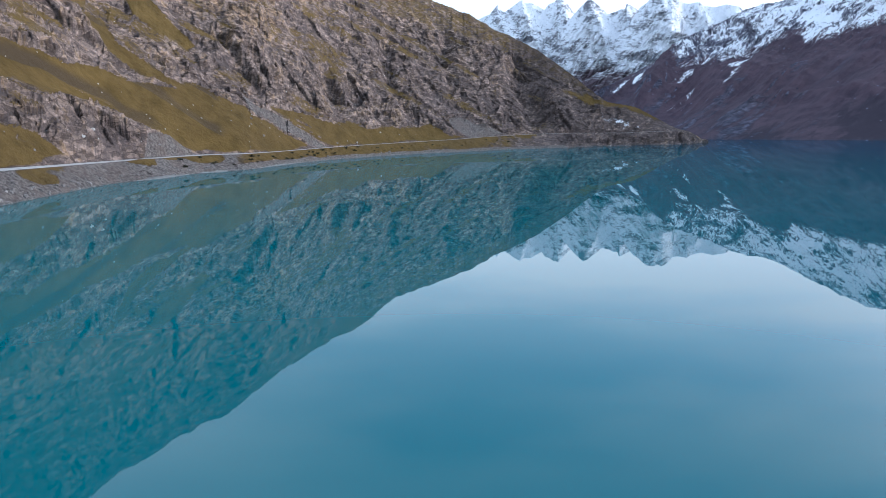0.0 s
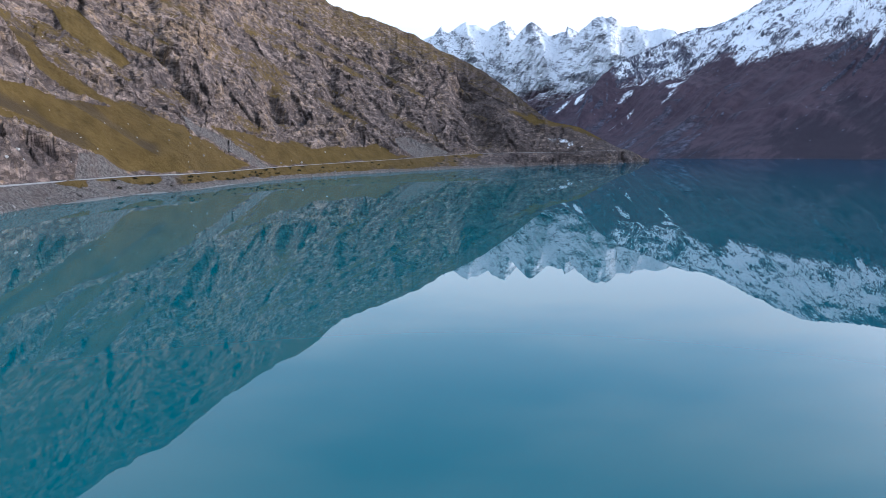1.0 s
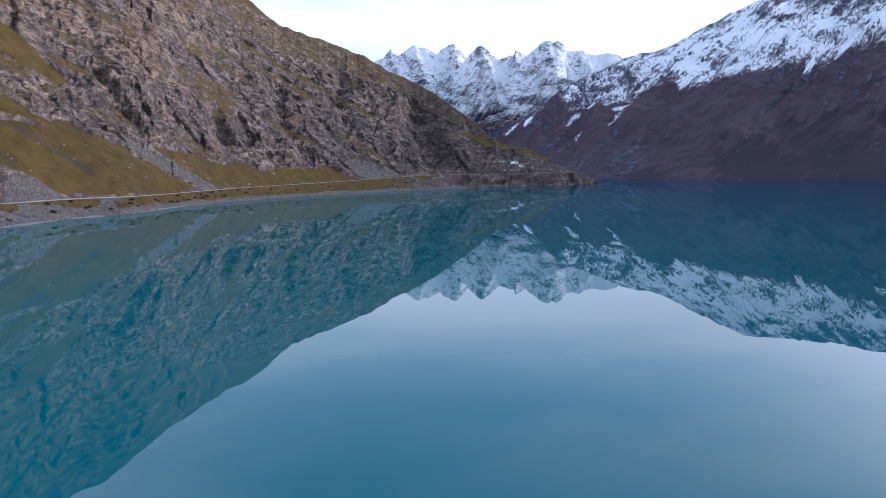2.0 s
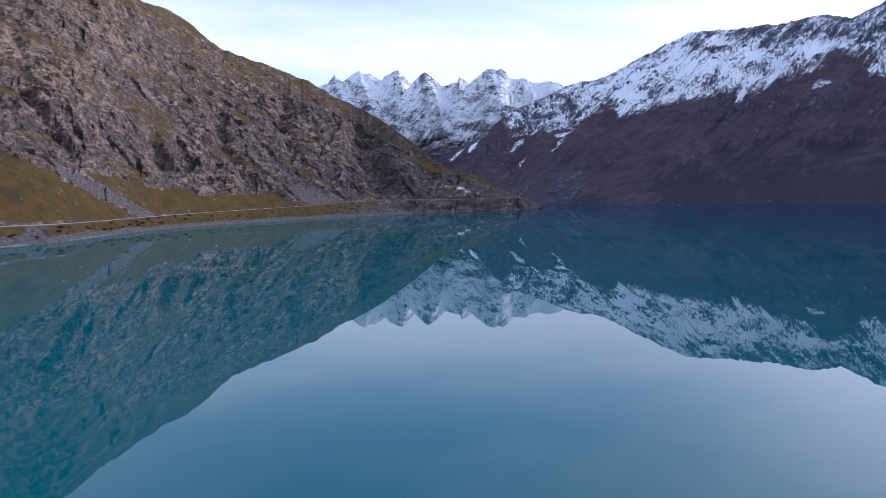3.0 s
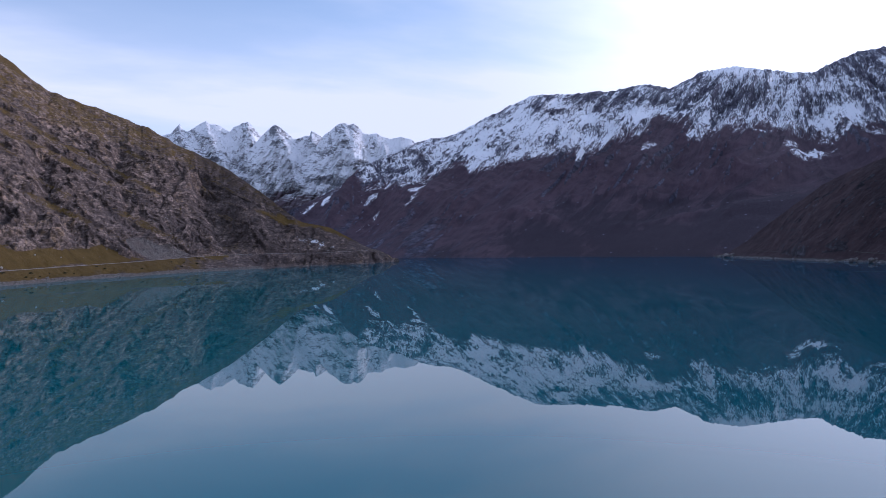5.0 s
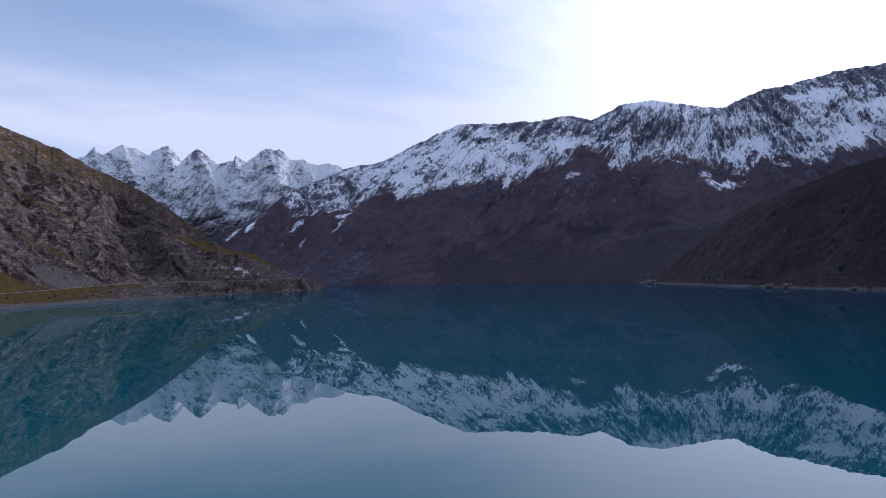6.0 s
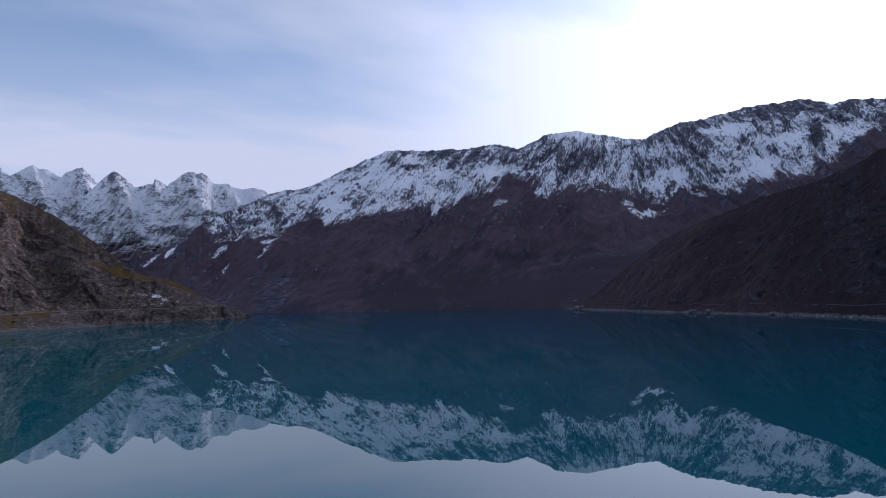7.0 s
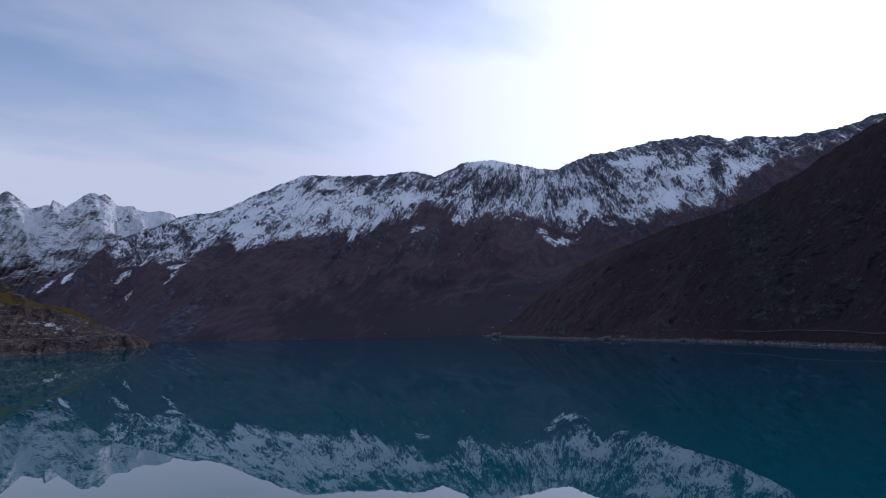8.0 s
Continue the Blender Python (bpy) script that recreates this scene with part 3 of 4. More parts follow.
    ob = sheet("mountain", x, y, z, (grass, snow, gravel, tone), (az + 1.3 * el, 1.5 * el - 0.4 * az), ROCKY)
    tagged(ob, "steep grey rock mountain with olive grass slopes above the lake", "mountain", kind="structure")


def far_relief(u0, el, seed, scale):
    """Ribs and gullies of a far face at two sizes across u0, and its broken rock."""
    wu = u0 + 0.25 * scale * fbm(u0 / scale, el / scale, 0 * el, 3, seed + 41)
    wv = el + 0.25 * scale * fbm(u0 / scale, el / scale, 0 * el + 7, 3, seed + 43)
    n2 = fbm(wu / (0.55 * scale), wv / (1.8 * scale), 0 * el, 4, seed + 7, gain=0.6, ridged=True)
    n3 = fbm(wu / (0.16 * scale), wv / (0.42 * scale), 0 * el, 3, seed + 17, gain=0.65)
    block, tone, _ = facets(wu / (0.30 * scale), wv / (0.34 * scale), 0 * el + 0.5, seed + 61, (0,))
    return n2, n3, block, tone


def patches(az, el, rows, wob, slant=0.0):
    """How far each place lies inside any of some ragged oval patches: azimuth, elevation, half width, half height."""
    best = 0
    for pu, pv, hu, hv in rows:
        dd = np.hypot((az - slant * (el - pv) - pu) / hu, (el - pv) / hv) + wob
        best = np.maximum(best, 1 - smooth(dd, 0.45, 1.25))
    return best


def creases(az, el, rows, width):
    """Narrow ledges along lines of azimuth and elevation: 1 on the line, easing off below it and sooner above."""
    best = 0
    for pts in rows:
        off = el - np.interp(az, [q[0] for q in pts], [q[1] for q in pts])
        ends = smooth(az, pts[0][0], pts[0][0] + 1.5) * (1 - smooth(az, pts[-1][0] - 1.5, pts[-1][0]))
        best = np.maximum(best, ends * np.maximum(0, 1 - np.maximum(off / (0.5 * width), -off / width)))
    return best


# ------------------------------------------------------------------ the long ridge across the lake
SHORE_R = [(-10, 1150), (18, 1150), (20.6, 1035), (26.3, 970), (32.8, 910), (39, 840), (44.7, 800), (60, 720), (120, 600)]
CREST_R = [(-10, 0.6), (0, 1), (8, 2.0), (12, 2.8), (14.5, 3.9), (17, 5.2), (18.5, 6.1), (20.5, 7.3), (22.5, 8.25), (25, 8.7), (27.1, 9.6), (28.5, 10.3), (30.3, 11.0), (31.6, 11.65),
           (35.8, 11.6), (38.05, 11.75), (40.5, 12.05), (42.3, 11.6), (44.8, 12.65), (47.3, 12.65), (50.3, 11.95), (51.9, 11.7), (54.7, 12.7), (56.7, 12.85), (59.4, 13.35),
           (63, 13.45), (65.2, 12.85), (66.1, 12.95), (69.5, 12.55), (72.7, 12.85), (74.3, 13.2), (85, 13.5), (100, 12), (120, 8)]
RIDGE_R = [(-10, 1780), (18, 1850), (26, 2060), (40, 2240), (60, 2240), (75, 1950), (120, 1500)]
SNOWLINE_R = [(0, 4.5), (9.5, 4.5), (13.2, 4.1), (16.3, 4.7), (18.3, 3.5), (20, 4.5), (22.5, 5.0), (24.2, 5.9), (26, 6.3), (27.3, 5.8), (30, 6.5), (32.3, 7.1), (35.4, 7.8), (40.4, 8.4),
              (41.3, 9.5), (42.2, 8.8), (43.6, 8.2), (45.8, 8.5), (48, 7.9), (52.3, 7.4), (54.4, 7.6), (58, 7.4), (62.2, 8.2), (64, 9.0), (65.9, 9.8), (68, 10.6), (75, 12.5), (120, 14)]
SNOW_AMOUNT = [(10, 0.66), (22, 0.76), (27, 0.92), (38, 0.98), (42, 0.80), (48, 0.76), (55, 0.84), (62, 0.80), (68, 0.55), (75, 0.3)]
DARK_TOP = [(10, 0.7), (22, 0.9), (26, 0.5), (31, 0.3), (36, 1.0), (41, 1.0), (44, 0.2), (48, 0.2), (53, 1.0), (66, 1.0), (75, 1.0)]
# lone patches of snow below the line: azimuth, elevation, half width, half height
PATCHES_R = [(34.5, 6.0, 0.45, 0.45), (35.4, 5.7, 0.3, 0.5), (51.3, 6.05, 1.5, 0.45), (49.7, 6.35, 0.5, 0.35), (47.7, 7.2, 0.9, 0.25), (40.2, 7.0, 0.4, 0.35), (22.5, 4.2, 0.35, 0.5),
             (21.9, 3.3, 0.3, 0.6), (18.5, 3.1, 0.35, 0.5), (18.5, 2.0, 0.3, 0.6), (14.1, 3.3, 0.2, 0.6), (15.1, 3.8, 0.2, 0.4), (16.4, 3.4, 0.15, 0.5), (53.1, 7.2, 0.7, 0.2)]
# smooth snowfields and bare crags above it
SNOWY_R = [(31.4, 9.09, 2.4, 1.1), (28.3, 8.35, 1.3, 0.6), (35.7, 9.7, 1.2, 0.5), (40.4, 9.67, 1.8, 0.7), (36.8, 8.05, 1.8, 0.5), (53.1, 8.44, 1.4, 0.7), (59.8, 8.65, 1.6, 1.0),
           (62.1, 10.54, 1.6, 0.6), (65.6, 10.3, 1.8, 0.8), (57.5, 11.93, 1.8, 0.4), (27.2, 7.2, 1.4, 0.5), (47.5, 12.5, 1.8, 0.3)]
BARE_R = [(38.1, 11.17, 4.7, 0.8), (33.6, 10.02, 1.0, 0.5), (28.5, 8.2, 0.55, 0.27), (43.1, 10.32, 0.6, 1.2), (44.7, 11.19, 0.8, 1.2), (42.5, 8.64, 1.2, 0.6), (54.7, 11.66, 1.4, 1.0),
          (61.8, 12.77, 2.8, 0.7), (63.6, 10.37, 0.6, 1.6), (51.4, 9.68, 0.6, 1.2), (32.4, 10.42, 0.8, 0.8), (46.9, 10.13, 1.8, 1.0), (55.9, 10.81, 0.8, 1.2)]
# the spur that falls from the ridge to the valley, and the terraces on its lower slopes
SPUR_R = [(15.4, 1.58), (16.8, 3.19), (18.1, 4.64), (19.2, 6.11), (21.0, 7.42), (22.8, 8.18)]
LEDGES_R = [[(33.0, 3.1), (37.2, 3.47), (41.6, 3.45), (43.9, 4.52), (45.8, 4.74), (49.0, 4.5)], [(34.0, 3.2), (37.6, 4.33), (40.4, 5.4), (44.0, 6.23), (49.0, 6.9)],
            [(22.0, 1.2), (26.0, 2.0), (30.0, 2.2), (34.0, 1.6)], [(29.0, 5.0), (33.0, 5.2), (37.0, 5.9), (41.0, 7.6)], [(36.0, 1.0), (40.0, 1.6), (45.0, 2.4)]]


def long_ridge():
    az1 = steps((-10, 10, 50), (10, 78, 1200), (78, 120, 30))
    seg = steps((0, 1, 3), (1, 2, 310), (2, 3, 8))
    az, s = np.meshgrid(az1, seg, indexing="ij")
    r_s, r_c = line(SHORE_R, az), line(RIDGE_R, az)
    jag = 0.08 * fbm(az / 1.3, 0 * az, 0 * az, 4, 5, gain=0.55) + 0.10 * np.maximum(fbm(az / 0.35, 0 * az, 0 * az, 4, 9, gain=0.6), -0.2)
    z_c = r_c * np.tan(np.radians(line(CREST_R, az) + jag)) + EYE_Z
    f = np.clip(s - 1, 0, 1)
    g = f ** 0.85
    r = np.select([s <= 1, s <= 2], [r_s - 60 * (1 - s), r_s + (r_c - r_s) * g], r_c + (s - 2) * 700)
    z = np.select([s <= 1, s <= 2], [-20 * (1 - s), z_c * (0.82 * g + 0.18 * g * g)], z_c - np.maximum(s - 2, 0) ** 1.3 * (z_c + 60))
    a = np.radians(az)
    el = np.degrees(np.arctan2(z - EYE_Z, r))
    # the ribs lean with the hill: up to the right on the valley's side, up to the left on the far one
    u = az - np.interp(az, [10, 38, 46, 56, 70], [1.25, 1.1, 0.9, -0.8, -0.6]) * (el - 8)
    n2, n3, block, tone = far_relief(u, el, 101, 1.0)
    x, y = r * np.sin(a), r * np.cos(a)
    rough = np.clip((el - line(SNOWLINE_R, az) + 0.9) / 2.0, 0, 1)
    face = smooth(s, 1.0, 1.25) * (1 - smooth(s, 1.72, 2.0) * 0.92) * (1 - smooth(s, 2.0, 2.3))
    roll = fbm(x / 260, y / 260, 0 * x, 4, 141, gain=0.45)
    n1 = fbm(u / 2.6, el / 7.0, 0 * el, 3, 145, ridged=True)
    wob = 0.4 * fbm(x / 40, y / 40, z / 40, 4, 181)
    snowy = patches(az, el, SNOWY_R, 1.4 * wob)
    bare = patches(az, el, BARE_R, 1.4 * wob)
    side = az - np.interp(el + 0.8 * wob, [q[1] for q in SPUR_R], [q[0] for q in SPUR_R])
    spur = np.maximum(0, 1 - np.maximum(side / 2.2, -side / 0.9)) * smooth(el, 0.8, 2.5) * (1 - smooth(el, 7.0, 8.4))
    ledge = creases(az, el + 0.5 * wob, LEDGES_R, 0.55)
    d = face * ((34 - 12 * rough) * n1 + (0.2 + 0.8 * rough) * 13 * n2 * (1 - 0.7 * snowy) + (0.5 + rough) * n3 + 16 * roll * (1 - 0.6 * rough) + 45 * spur + 14 * ledge)
    d += rough * (1 - 0.8 * snowy) * (5.5 * block + 5 * n3) * smooth(s, 1.0, 1.2) * (1 - 0.6 * smooth(s, 1.85, 2.0)) * (1 - smooth(s, 2.0, 2.2))
    x, y, z = x - 0.5 * np.sin(a) * d, y - 0.5 * np.cos(a) * d, z + 0.85 * d
    steep = 1 - sheet_normals(x, y, z)[..., 2]
    patchy = fbm(az / 2.2 - 0.4 * el, el / 1.3, 0 * el, 4, 171)
    snow = smooth(el - line(SNOWLINE_R, az) + 0.35 * n2 + 0.3 * n3 + 0.4 * patchy, -0.5, 0.5)
    top = line(CREST_R, az) - el
    amount = line(SNOW_AMOUNT, az) + 0.35 * patchy - 0.22 * n2 - 0.15 * n3 - 0.12 * block - 0.5 * (steep - 0.30) + 0.42 * snowy - 0.50 * bare
    amount -= 0.40 * (1 - smooth(top, 0.05, 1.3)) * line(DARK_TOP, az)
    amount -= 0.45 * spur * (side < 0)
    snow = snow * (0.14 + 0.86 * smooth(amount, 0.0, 1.45))
    lone = patches(az, el, PATCHES_R, 2.5 * wob, 1.2)
    snow = np.maximum(snow, 0.72 * lone * smooth(n3 + 0.5 * block + 0.3, -0.4, 0.5))
    veins = fbm((az - 1.3 * el) / 0.8, (el + 0.2 * az) / 2.5, 0 * el, 5, 195, gain=0.6)
    # more bluish rock shows through towards the left, as painted valley haze
    grass = (1 - smooth(rough, 0.42, 0.9)) * (1 - smooth(steep + 0.1 * wob, 0.42, 0.62)) * (1 - 0.30 * smooth(veins, 0.10, 0.5)) * (1 - 0.42 * (1 - smooth(az + 5 * wob, 22, 36)) * smooth(roll + 0.5 * veins, -0.5, 0.3))
    shore = (1 - smooth(z + 2 * n3, 1.5, 4.0)) * face
    gravel = np.maximum(np.maximum(shore, 0.5 * smooth(ledge + wob, 0.55, 1.0)), smooth(fbm(u / 1.1, el / 2.5, 0 * el, 4, 191), 0.36, 0.62) * 0.4 * (1 - rough))
    belts = fbm((az - 0.9 * el) / 2.4, (el + 0.15 * az) / 1.6, 0 * el, 4, 199, gain=0.5)
    # painted shade darkens the lower slopes towards the lake's near end, paler grass covers the terraces
    low_shade = smooth(az - 3.0 * (el - 2.0) + 6 * belts, 22, 44) * (1 - smooth(el + 2 * wob, 2.6, 5.0))
    ob = sheet("mountain", x, y, z, (grass * (1 - shore) * (1 - 0.35 * ledge * smooth(wob, 0.0, 0.15)), snow, gravel, 0.46 + 0.10 * tone - 0.24 * belts - 0.40 * low_shade + 0.12 * ledge), (u, el), BROWN)
    tagged(ob, "long dark brown mountain ridge with fresh snow on its upper half", "mountain", kind="structure")


# ------------------------------------------------------------------ the dark hillside over the far shore
SHORE_F = [(43, 830), (44.9, 790), (46.5, 715), (48.1, 680), (49.8, 620), (53.4, 563), (57, 514), (61.8, 455), (64.4, 416), (68, 380), (75, 330), (85, 285), (100, 260), (130, 270), (180, 320)]
# azimuth, distance and height of its crest
CREST_F = [(43, 850, 1), (45.2, 800, 4), (46.5, 780, 16), (48.0, 760, 34), (50.9, 720, 60), (52.8, 700, 71), (56, 668, 83), (57.8, 640, 89), (60.9, 600, 93), (63.4, 552, 97), (66.7, 540, 112), (69.5, 536, 128), (71.2, 533, 134),
           (79.6, 525, 155), (89.3, 517, 168), (104.7, 535, 172), (125.8, 582, 157), (180, 620, 120)]


def dark_hillside():
    az1 = steps((43, 80, 620), (80, 180, 60))
    seg = steps((0, 1, 3), (1, 1.15, 24), (1.15, 2, 210), (2, 3, 10))
    az, s = np.meshgrid(az1, seg, indexing="ij")
    r_s, r_c, z_c = line(SHORE_F, az), line(CREST_F, az), line(CREST_F, az, 2)
    z_c = z_c + 1.5 * fbm(az / 1.2, 0 * az, 0 * az, 4, 205)
    f = np.clip(s - 1, 0, 1)
    r = np.select([s <= 1, s <= 2], [r_s - 40 * (1 - s), r_s + (r_c - r_s) * f], r_c + (s - 2) * 250)
    z = np.select([s <= 1, s <= 2], [-14 * (1 - s), z_c * (0.92 * f + 0.08 * f * f)], z_c - np.maximum(s - 2, 0) ** 1.4 * (0.6 * z_c + 30))
    a = np.radians(az)
    x, y = r * np.sin(a), r * np.cos(a)
    el = np.degrees(np.arctan2(z - EYE_Z, r))
    u = az - 1.0 * el + 0.5 * fbm(az / 2, el / 2, 0 * el, 3, 207)
    n1 = fbm(u / 3.2, el / 8, 0 * el, 3, 211, ridged=True)
    n2 = fbm(u / 0.9, el / 3.2, 0 * el, 4, 221, gain=0.6, ridged=True)
    n3 = fbm(x / 5, y / 5, z / 5, 4, 231, gain=0.6)
    body = smooth(s, 1.04, 1.2) * (1 - smooth(s, 1.8, 2.0) * 0.8) * (1 - smooth(s, 2, 2.4)) * np.clip(z_c / 60, 0.1, 1)
    d = body * (8.0 * n1 + 3.6 * n2 + 1.1 * n3) + 0.7 * (1 - body) * smooth(s, 0.98, 1.02) * n3
    x, y, z = x - 0.5 * np.sin(a) * d, y - 0.5 * np.cos(a) * d, z + 0.85 * d
    steep = 1 - sheet_normals(x, y, z)[..., 2]
    shore = (1 - smooth(z + 1.2 * n3, 0.8, 2.4)) * (s < 1.5)
    scars = smooth(n2 + 0.6 * fbm(x / 22, y / 22, z / 22, 4, 241), 0.45, 0.8)
    grass = (1 - shore) * (1 - 0.25 * scars) * (1 - smooth(steep, 0.45, 0.7))
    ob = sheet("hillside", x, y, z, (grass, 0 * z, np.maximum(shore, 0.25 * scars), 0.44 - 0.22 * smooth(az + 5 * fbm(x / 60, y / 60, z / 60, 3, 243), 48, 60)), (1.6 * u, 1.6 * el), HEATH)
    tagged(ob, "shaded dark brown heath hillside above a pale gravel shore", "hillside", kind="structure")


# ------------------------------------------------------------------ the far snow peaks
PEAKS = [
    ("jagged snow-covered rock peak rising behind the valley", 2120, 1650, (16.7, 19.6, 21.6),
     [(9, 3.5), (11, 5), (13, 6.3), (14.3, 7.6), (15.13, 8.84), (15.59, 9.14), (16.18, 9.66), (16.5, 9.79), (16.95, 9.78), (17.17, 9.69), (17.49, 9.78), (17.84, 9.55), (18.28, 9.07), (18.73, 8.93), (19.32, 9.05), (19.76, 8.74), (20.53, 8.59), (21.21, 8.75), (21.65, 8.65), (22.1, 8.56), (22.46, 8.24), (25, 7), (30, 5)]),
    ("pointed pyramid peak of snow and grey rock", 2260, 1820, (11.65, 14.2),
     [(6, 3), (8.5, 6), (9.6, 7.8), (10.46, 8.8), (11, 9.33), (11.45, 9.63), (11.89, 9.37), (12.46, 8.9), (12.9, 8.55), (13.35, 8.64), (13.8, 8.85), (14.06, 8.77), (14.21, 9.24), (14.47, 9.07), (14.92, 8.8), (16, 7.5), (18, 6), (20, 4)]),
    ("distant white glacier summit between dark rock towers", 2420, 1980, (4.45, 6.4, 9.4),
     [(-4, 5), (0, 7), (2, 8), (3.3, 8.6), (3.56, 8.71), (3.82, 8.75), (4.08, 9.06), (4.43, 9.45), (4.75, 9.03), (5.01, 8.95), (5.44, 9.21), (6, 9.61), (6.35, 9.79), (6.65, 9.54), (7.21, 9.5), (7.63, 9.25), (8.06, 9), (8.29, 9.31), (8.95, 9.66), (9.39, 9.79), (9.69, 9.54), (10.12, 9.02), (11.5, 7.5), (14, 5)]),
]


SNOWY_P = [(20.4, 8.0, 1.2, 0.7), (17.5, 7.0, 1.2, 0.6), (15.0, 5.9, 1.0, 0.2), (12.6, 7.2, 0.9, 0.8)]
BARE_P = [(15.3, 7.7, 1.0, 0.9), (17.2, 9.6, 1.2, 0.5), (17.9, 6.3, 2.0, 0.3), (15.0, 5.4, 1.2, 0.5), (11.6, 9.2, 0.6, 0.6)]


def patch_warp(az, el, seed):
    return fbm(az / 1.2, el / 1.2, 0 * el, 3, seed + 51)


def snow_peak(label, r_c, r_b, summits, crest, seed):
    az1 = np.linspace(crest[0][0], crest[-1][0], int((crest[-1][0] - crest[0][0]) / 0.045))
    seg = steps((0, 1, 200), (1, 2, 8))
    az, s = np.meshgrid(az1, seg, indexing="ij")
    jag = fbm(az / 0.35, 0 * az, 0 * az, 4, seed, gain=0.65)
    z_c = r_c * np.tan(np.radians(line(crest, az) + 0.05 * jag)) + EYE_Z
    r = np.where(s <= 1, r_b + (r_c - r_b) * s, r_c + (s - 1) * 400)
    z = np.where(s <= 1, z_c * (0.75 * s + 0.25 * s * s), z_c * (1 - 0.8 * (s - 1)))
    a = np.radians(az)
    el = np.degrees(np.arctan2(z - EYE_Z, r))
    n2, n3, block, tone = far_relief(az - 0.75 * el, el, seed + 3, 0.75)
    x, y = r * np.sin(a), r * np.cos(a)
    # ribs fan out from each summit, with a gully between neighbours
    gap = np.min([np.abs(az + 0.35 * patch_warp(az, el, seed) - q) for q in summits], axis=0)
    which = np.argmin([np.abs(az + 0.35 * patch_warp(az, el, seed) - q) for q in summits], axis=0)
    top = np.choose(which, [np.full_like(az, q) for q in summits])
    drop = np.maximum(line(crest, top) - el, 0) + 0.9
    fan = (az - top - 0.35 * (drop - 0.9)) / drop + 0.08 * n3
    n1 = fbm(1.5 * fan, 0.12 * el, which * 3.0, 3, seed + 3, ridged=True) - 0.12 * gap / drop
    n2 = fbm(4.2 * fan, 0.5 * el, which * 3.0, 4, seed + 7, gain=0.6, ridged=True)
    face = smooth(s, 0.0, 0.2) * (1 - 0.93 * smooth(s, 0.62, 1.0)) * (s <= 1)
    k = r_c / 2600
    # each summit stands on a great rib that comes forward as it falls, its left side barer of snow to paint shade
    great, shade_side = 0, 0
    for q in summits:
        fall = np.maximum(line(crest, np.full_like(az, q)) - el, 0)
        side = az + 0.25 * n3 + 0.3 * patch_warp(az, el, seed + 9) - q - 0.28 * fall
        reach = 0.5 + 0.55 * fall
        tent = np.maximum(0, 1 - np.abs(side) / reach)
        great = np.maximum(great, reach * tent)
        shade_side = np.maximum(shade_side, (side < 0) * smooth(tent, 0.0, 0.35))
    great = great * smooth(el, 2.5, 5.0) * (s <= 1)
    d = face * k * (22 * n1 + 18 * n2 + 10 * n3 + 10 * block) + 34 * k * great * smooth(1 - s, 0.0, 0.12)
    x, y, z = x - 0.95 * np.sin(a) * d, y - 0.95 * np.cos(a) * d, z + 0.15 * d
    steep = 1 - sheet_normals(x, y, z)[..., 2]
    patchy = fbm(az / 1.4, el / 1.0, 0 * el, 4, seed + 31)
    amount = 0.75 + 0.3 * patchy - 0.24 * n2 - 0.2 * n3 - 0.15 * block - 0.3 * (steep - 0.5)
    amount += 0.4 * patches(az, el, SNOWY_P, 0.3 * n3) - 0.4 * patches(az, el, BARE_P, 0.3 * n3) - 0.10 * shade_side
    snow = smooth(amount, -0.1, 1.1) * smooth(el + 0.5 * n2 + 0.3 * patchy, 2.8, 5.4)
    if summits[0] < 5:      # the glacier between the towers
        snow = np.maximum(snow, inside(az + 0.1 * n3, el, [(5.4, 9.1), (6.4, 9.9), (8.4, 9.5), (8.4, 8.4), (7.6, 7.0), (6.9, 8.0)], 0.2))
    ob = sheet("mountain_peak", x, y, z, (0.9 * (1 - smooth(el + 0.5 * n2 + 0.4 * patchy, 3.2, 5.2)), snow, 0 * z, 0.5 + 0.2 * tone), (2.0 * fan + 7.0 * which, 1.5 * el), ALPINE)
    tagged(ob, label, "mountain", kind="structure")


rocky_mountain()
long_ridge()
dark_hillside()
for i, row in enumerate(PEAKS):
    snow_peak(*row, 301 + 50 * i)


# ------------------------------------------------------------------ the lake road
def lake_road():
    az = np.concatenate([np.arange(-60, -34, 1.0), np.arange(-34, 18.2, 0.2)])
    r_s, r_road, r_c, z_road, z_c = rocky_profile(az)
    bm = bmesh.new()
    rows = []
    for deg, r, z in zip(az, r_road, z_road):      # banked a little towards the lake
        bank = float(np.interp(deg, [-34, -20, -12, 5], [0.42, 0.20, 0.12, 0.06]))
        a, half = math.radians(deg), float(np.interp(deg, [-34, -12, 5, 10], [3.1, 2.4, 2.2, 1.6]))
        ring = [bm.verts.new(((r + 3.4 + w * half) * math.sin(a), (r + 3.4 + w * half) * math.cos(a), z + h)) for w, h in ((-1, -0.5), (-1, 0.03), (0, 0.03 + 0.55 * bank), (1, 0.03 + bank), (1, -0.5))]
        rows.append(ring)
    for p, q in zip(rows, rows[1:]):
        for i in range(4):
            bm.faces.new((p[i], p[i + 1], q[i + 1], q[i]))
    bmesh.ops.recalc_face_normals(bm, faces=bm.faces)
    me = bpy.data.meshes.new("road")
    bm.to_mesh(me)
    bm.free()
    me.materials.append(ASPHALT)
    tagged(new("road", me), "narrow pale lakeside road on a gravel bank", "road", kind="structure")


lake_road()


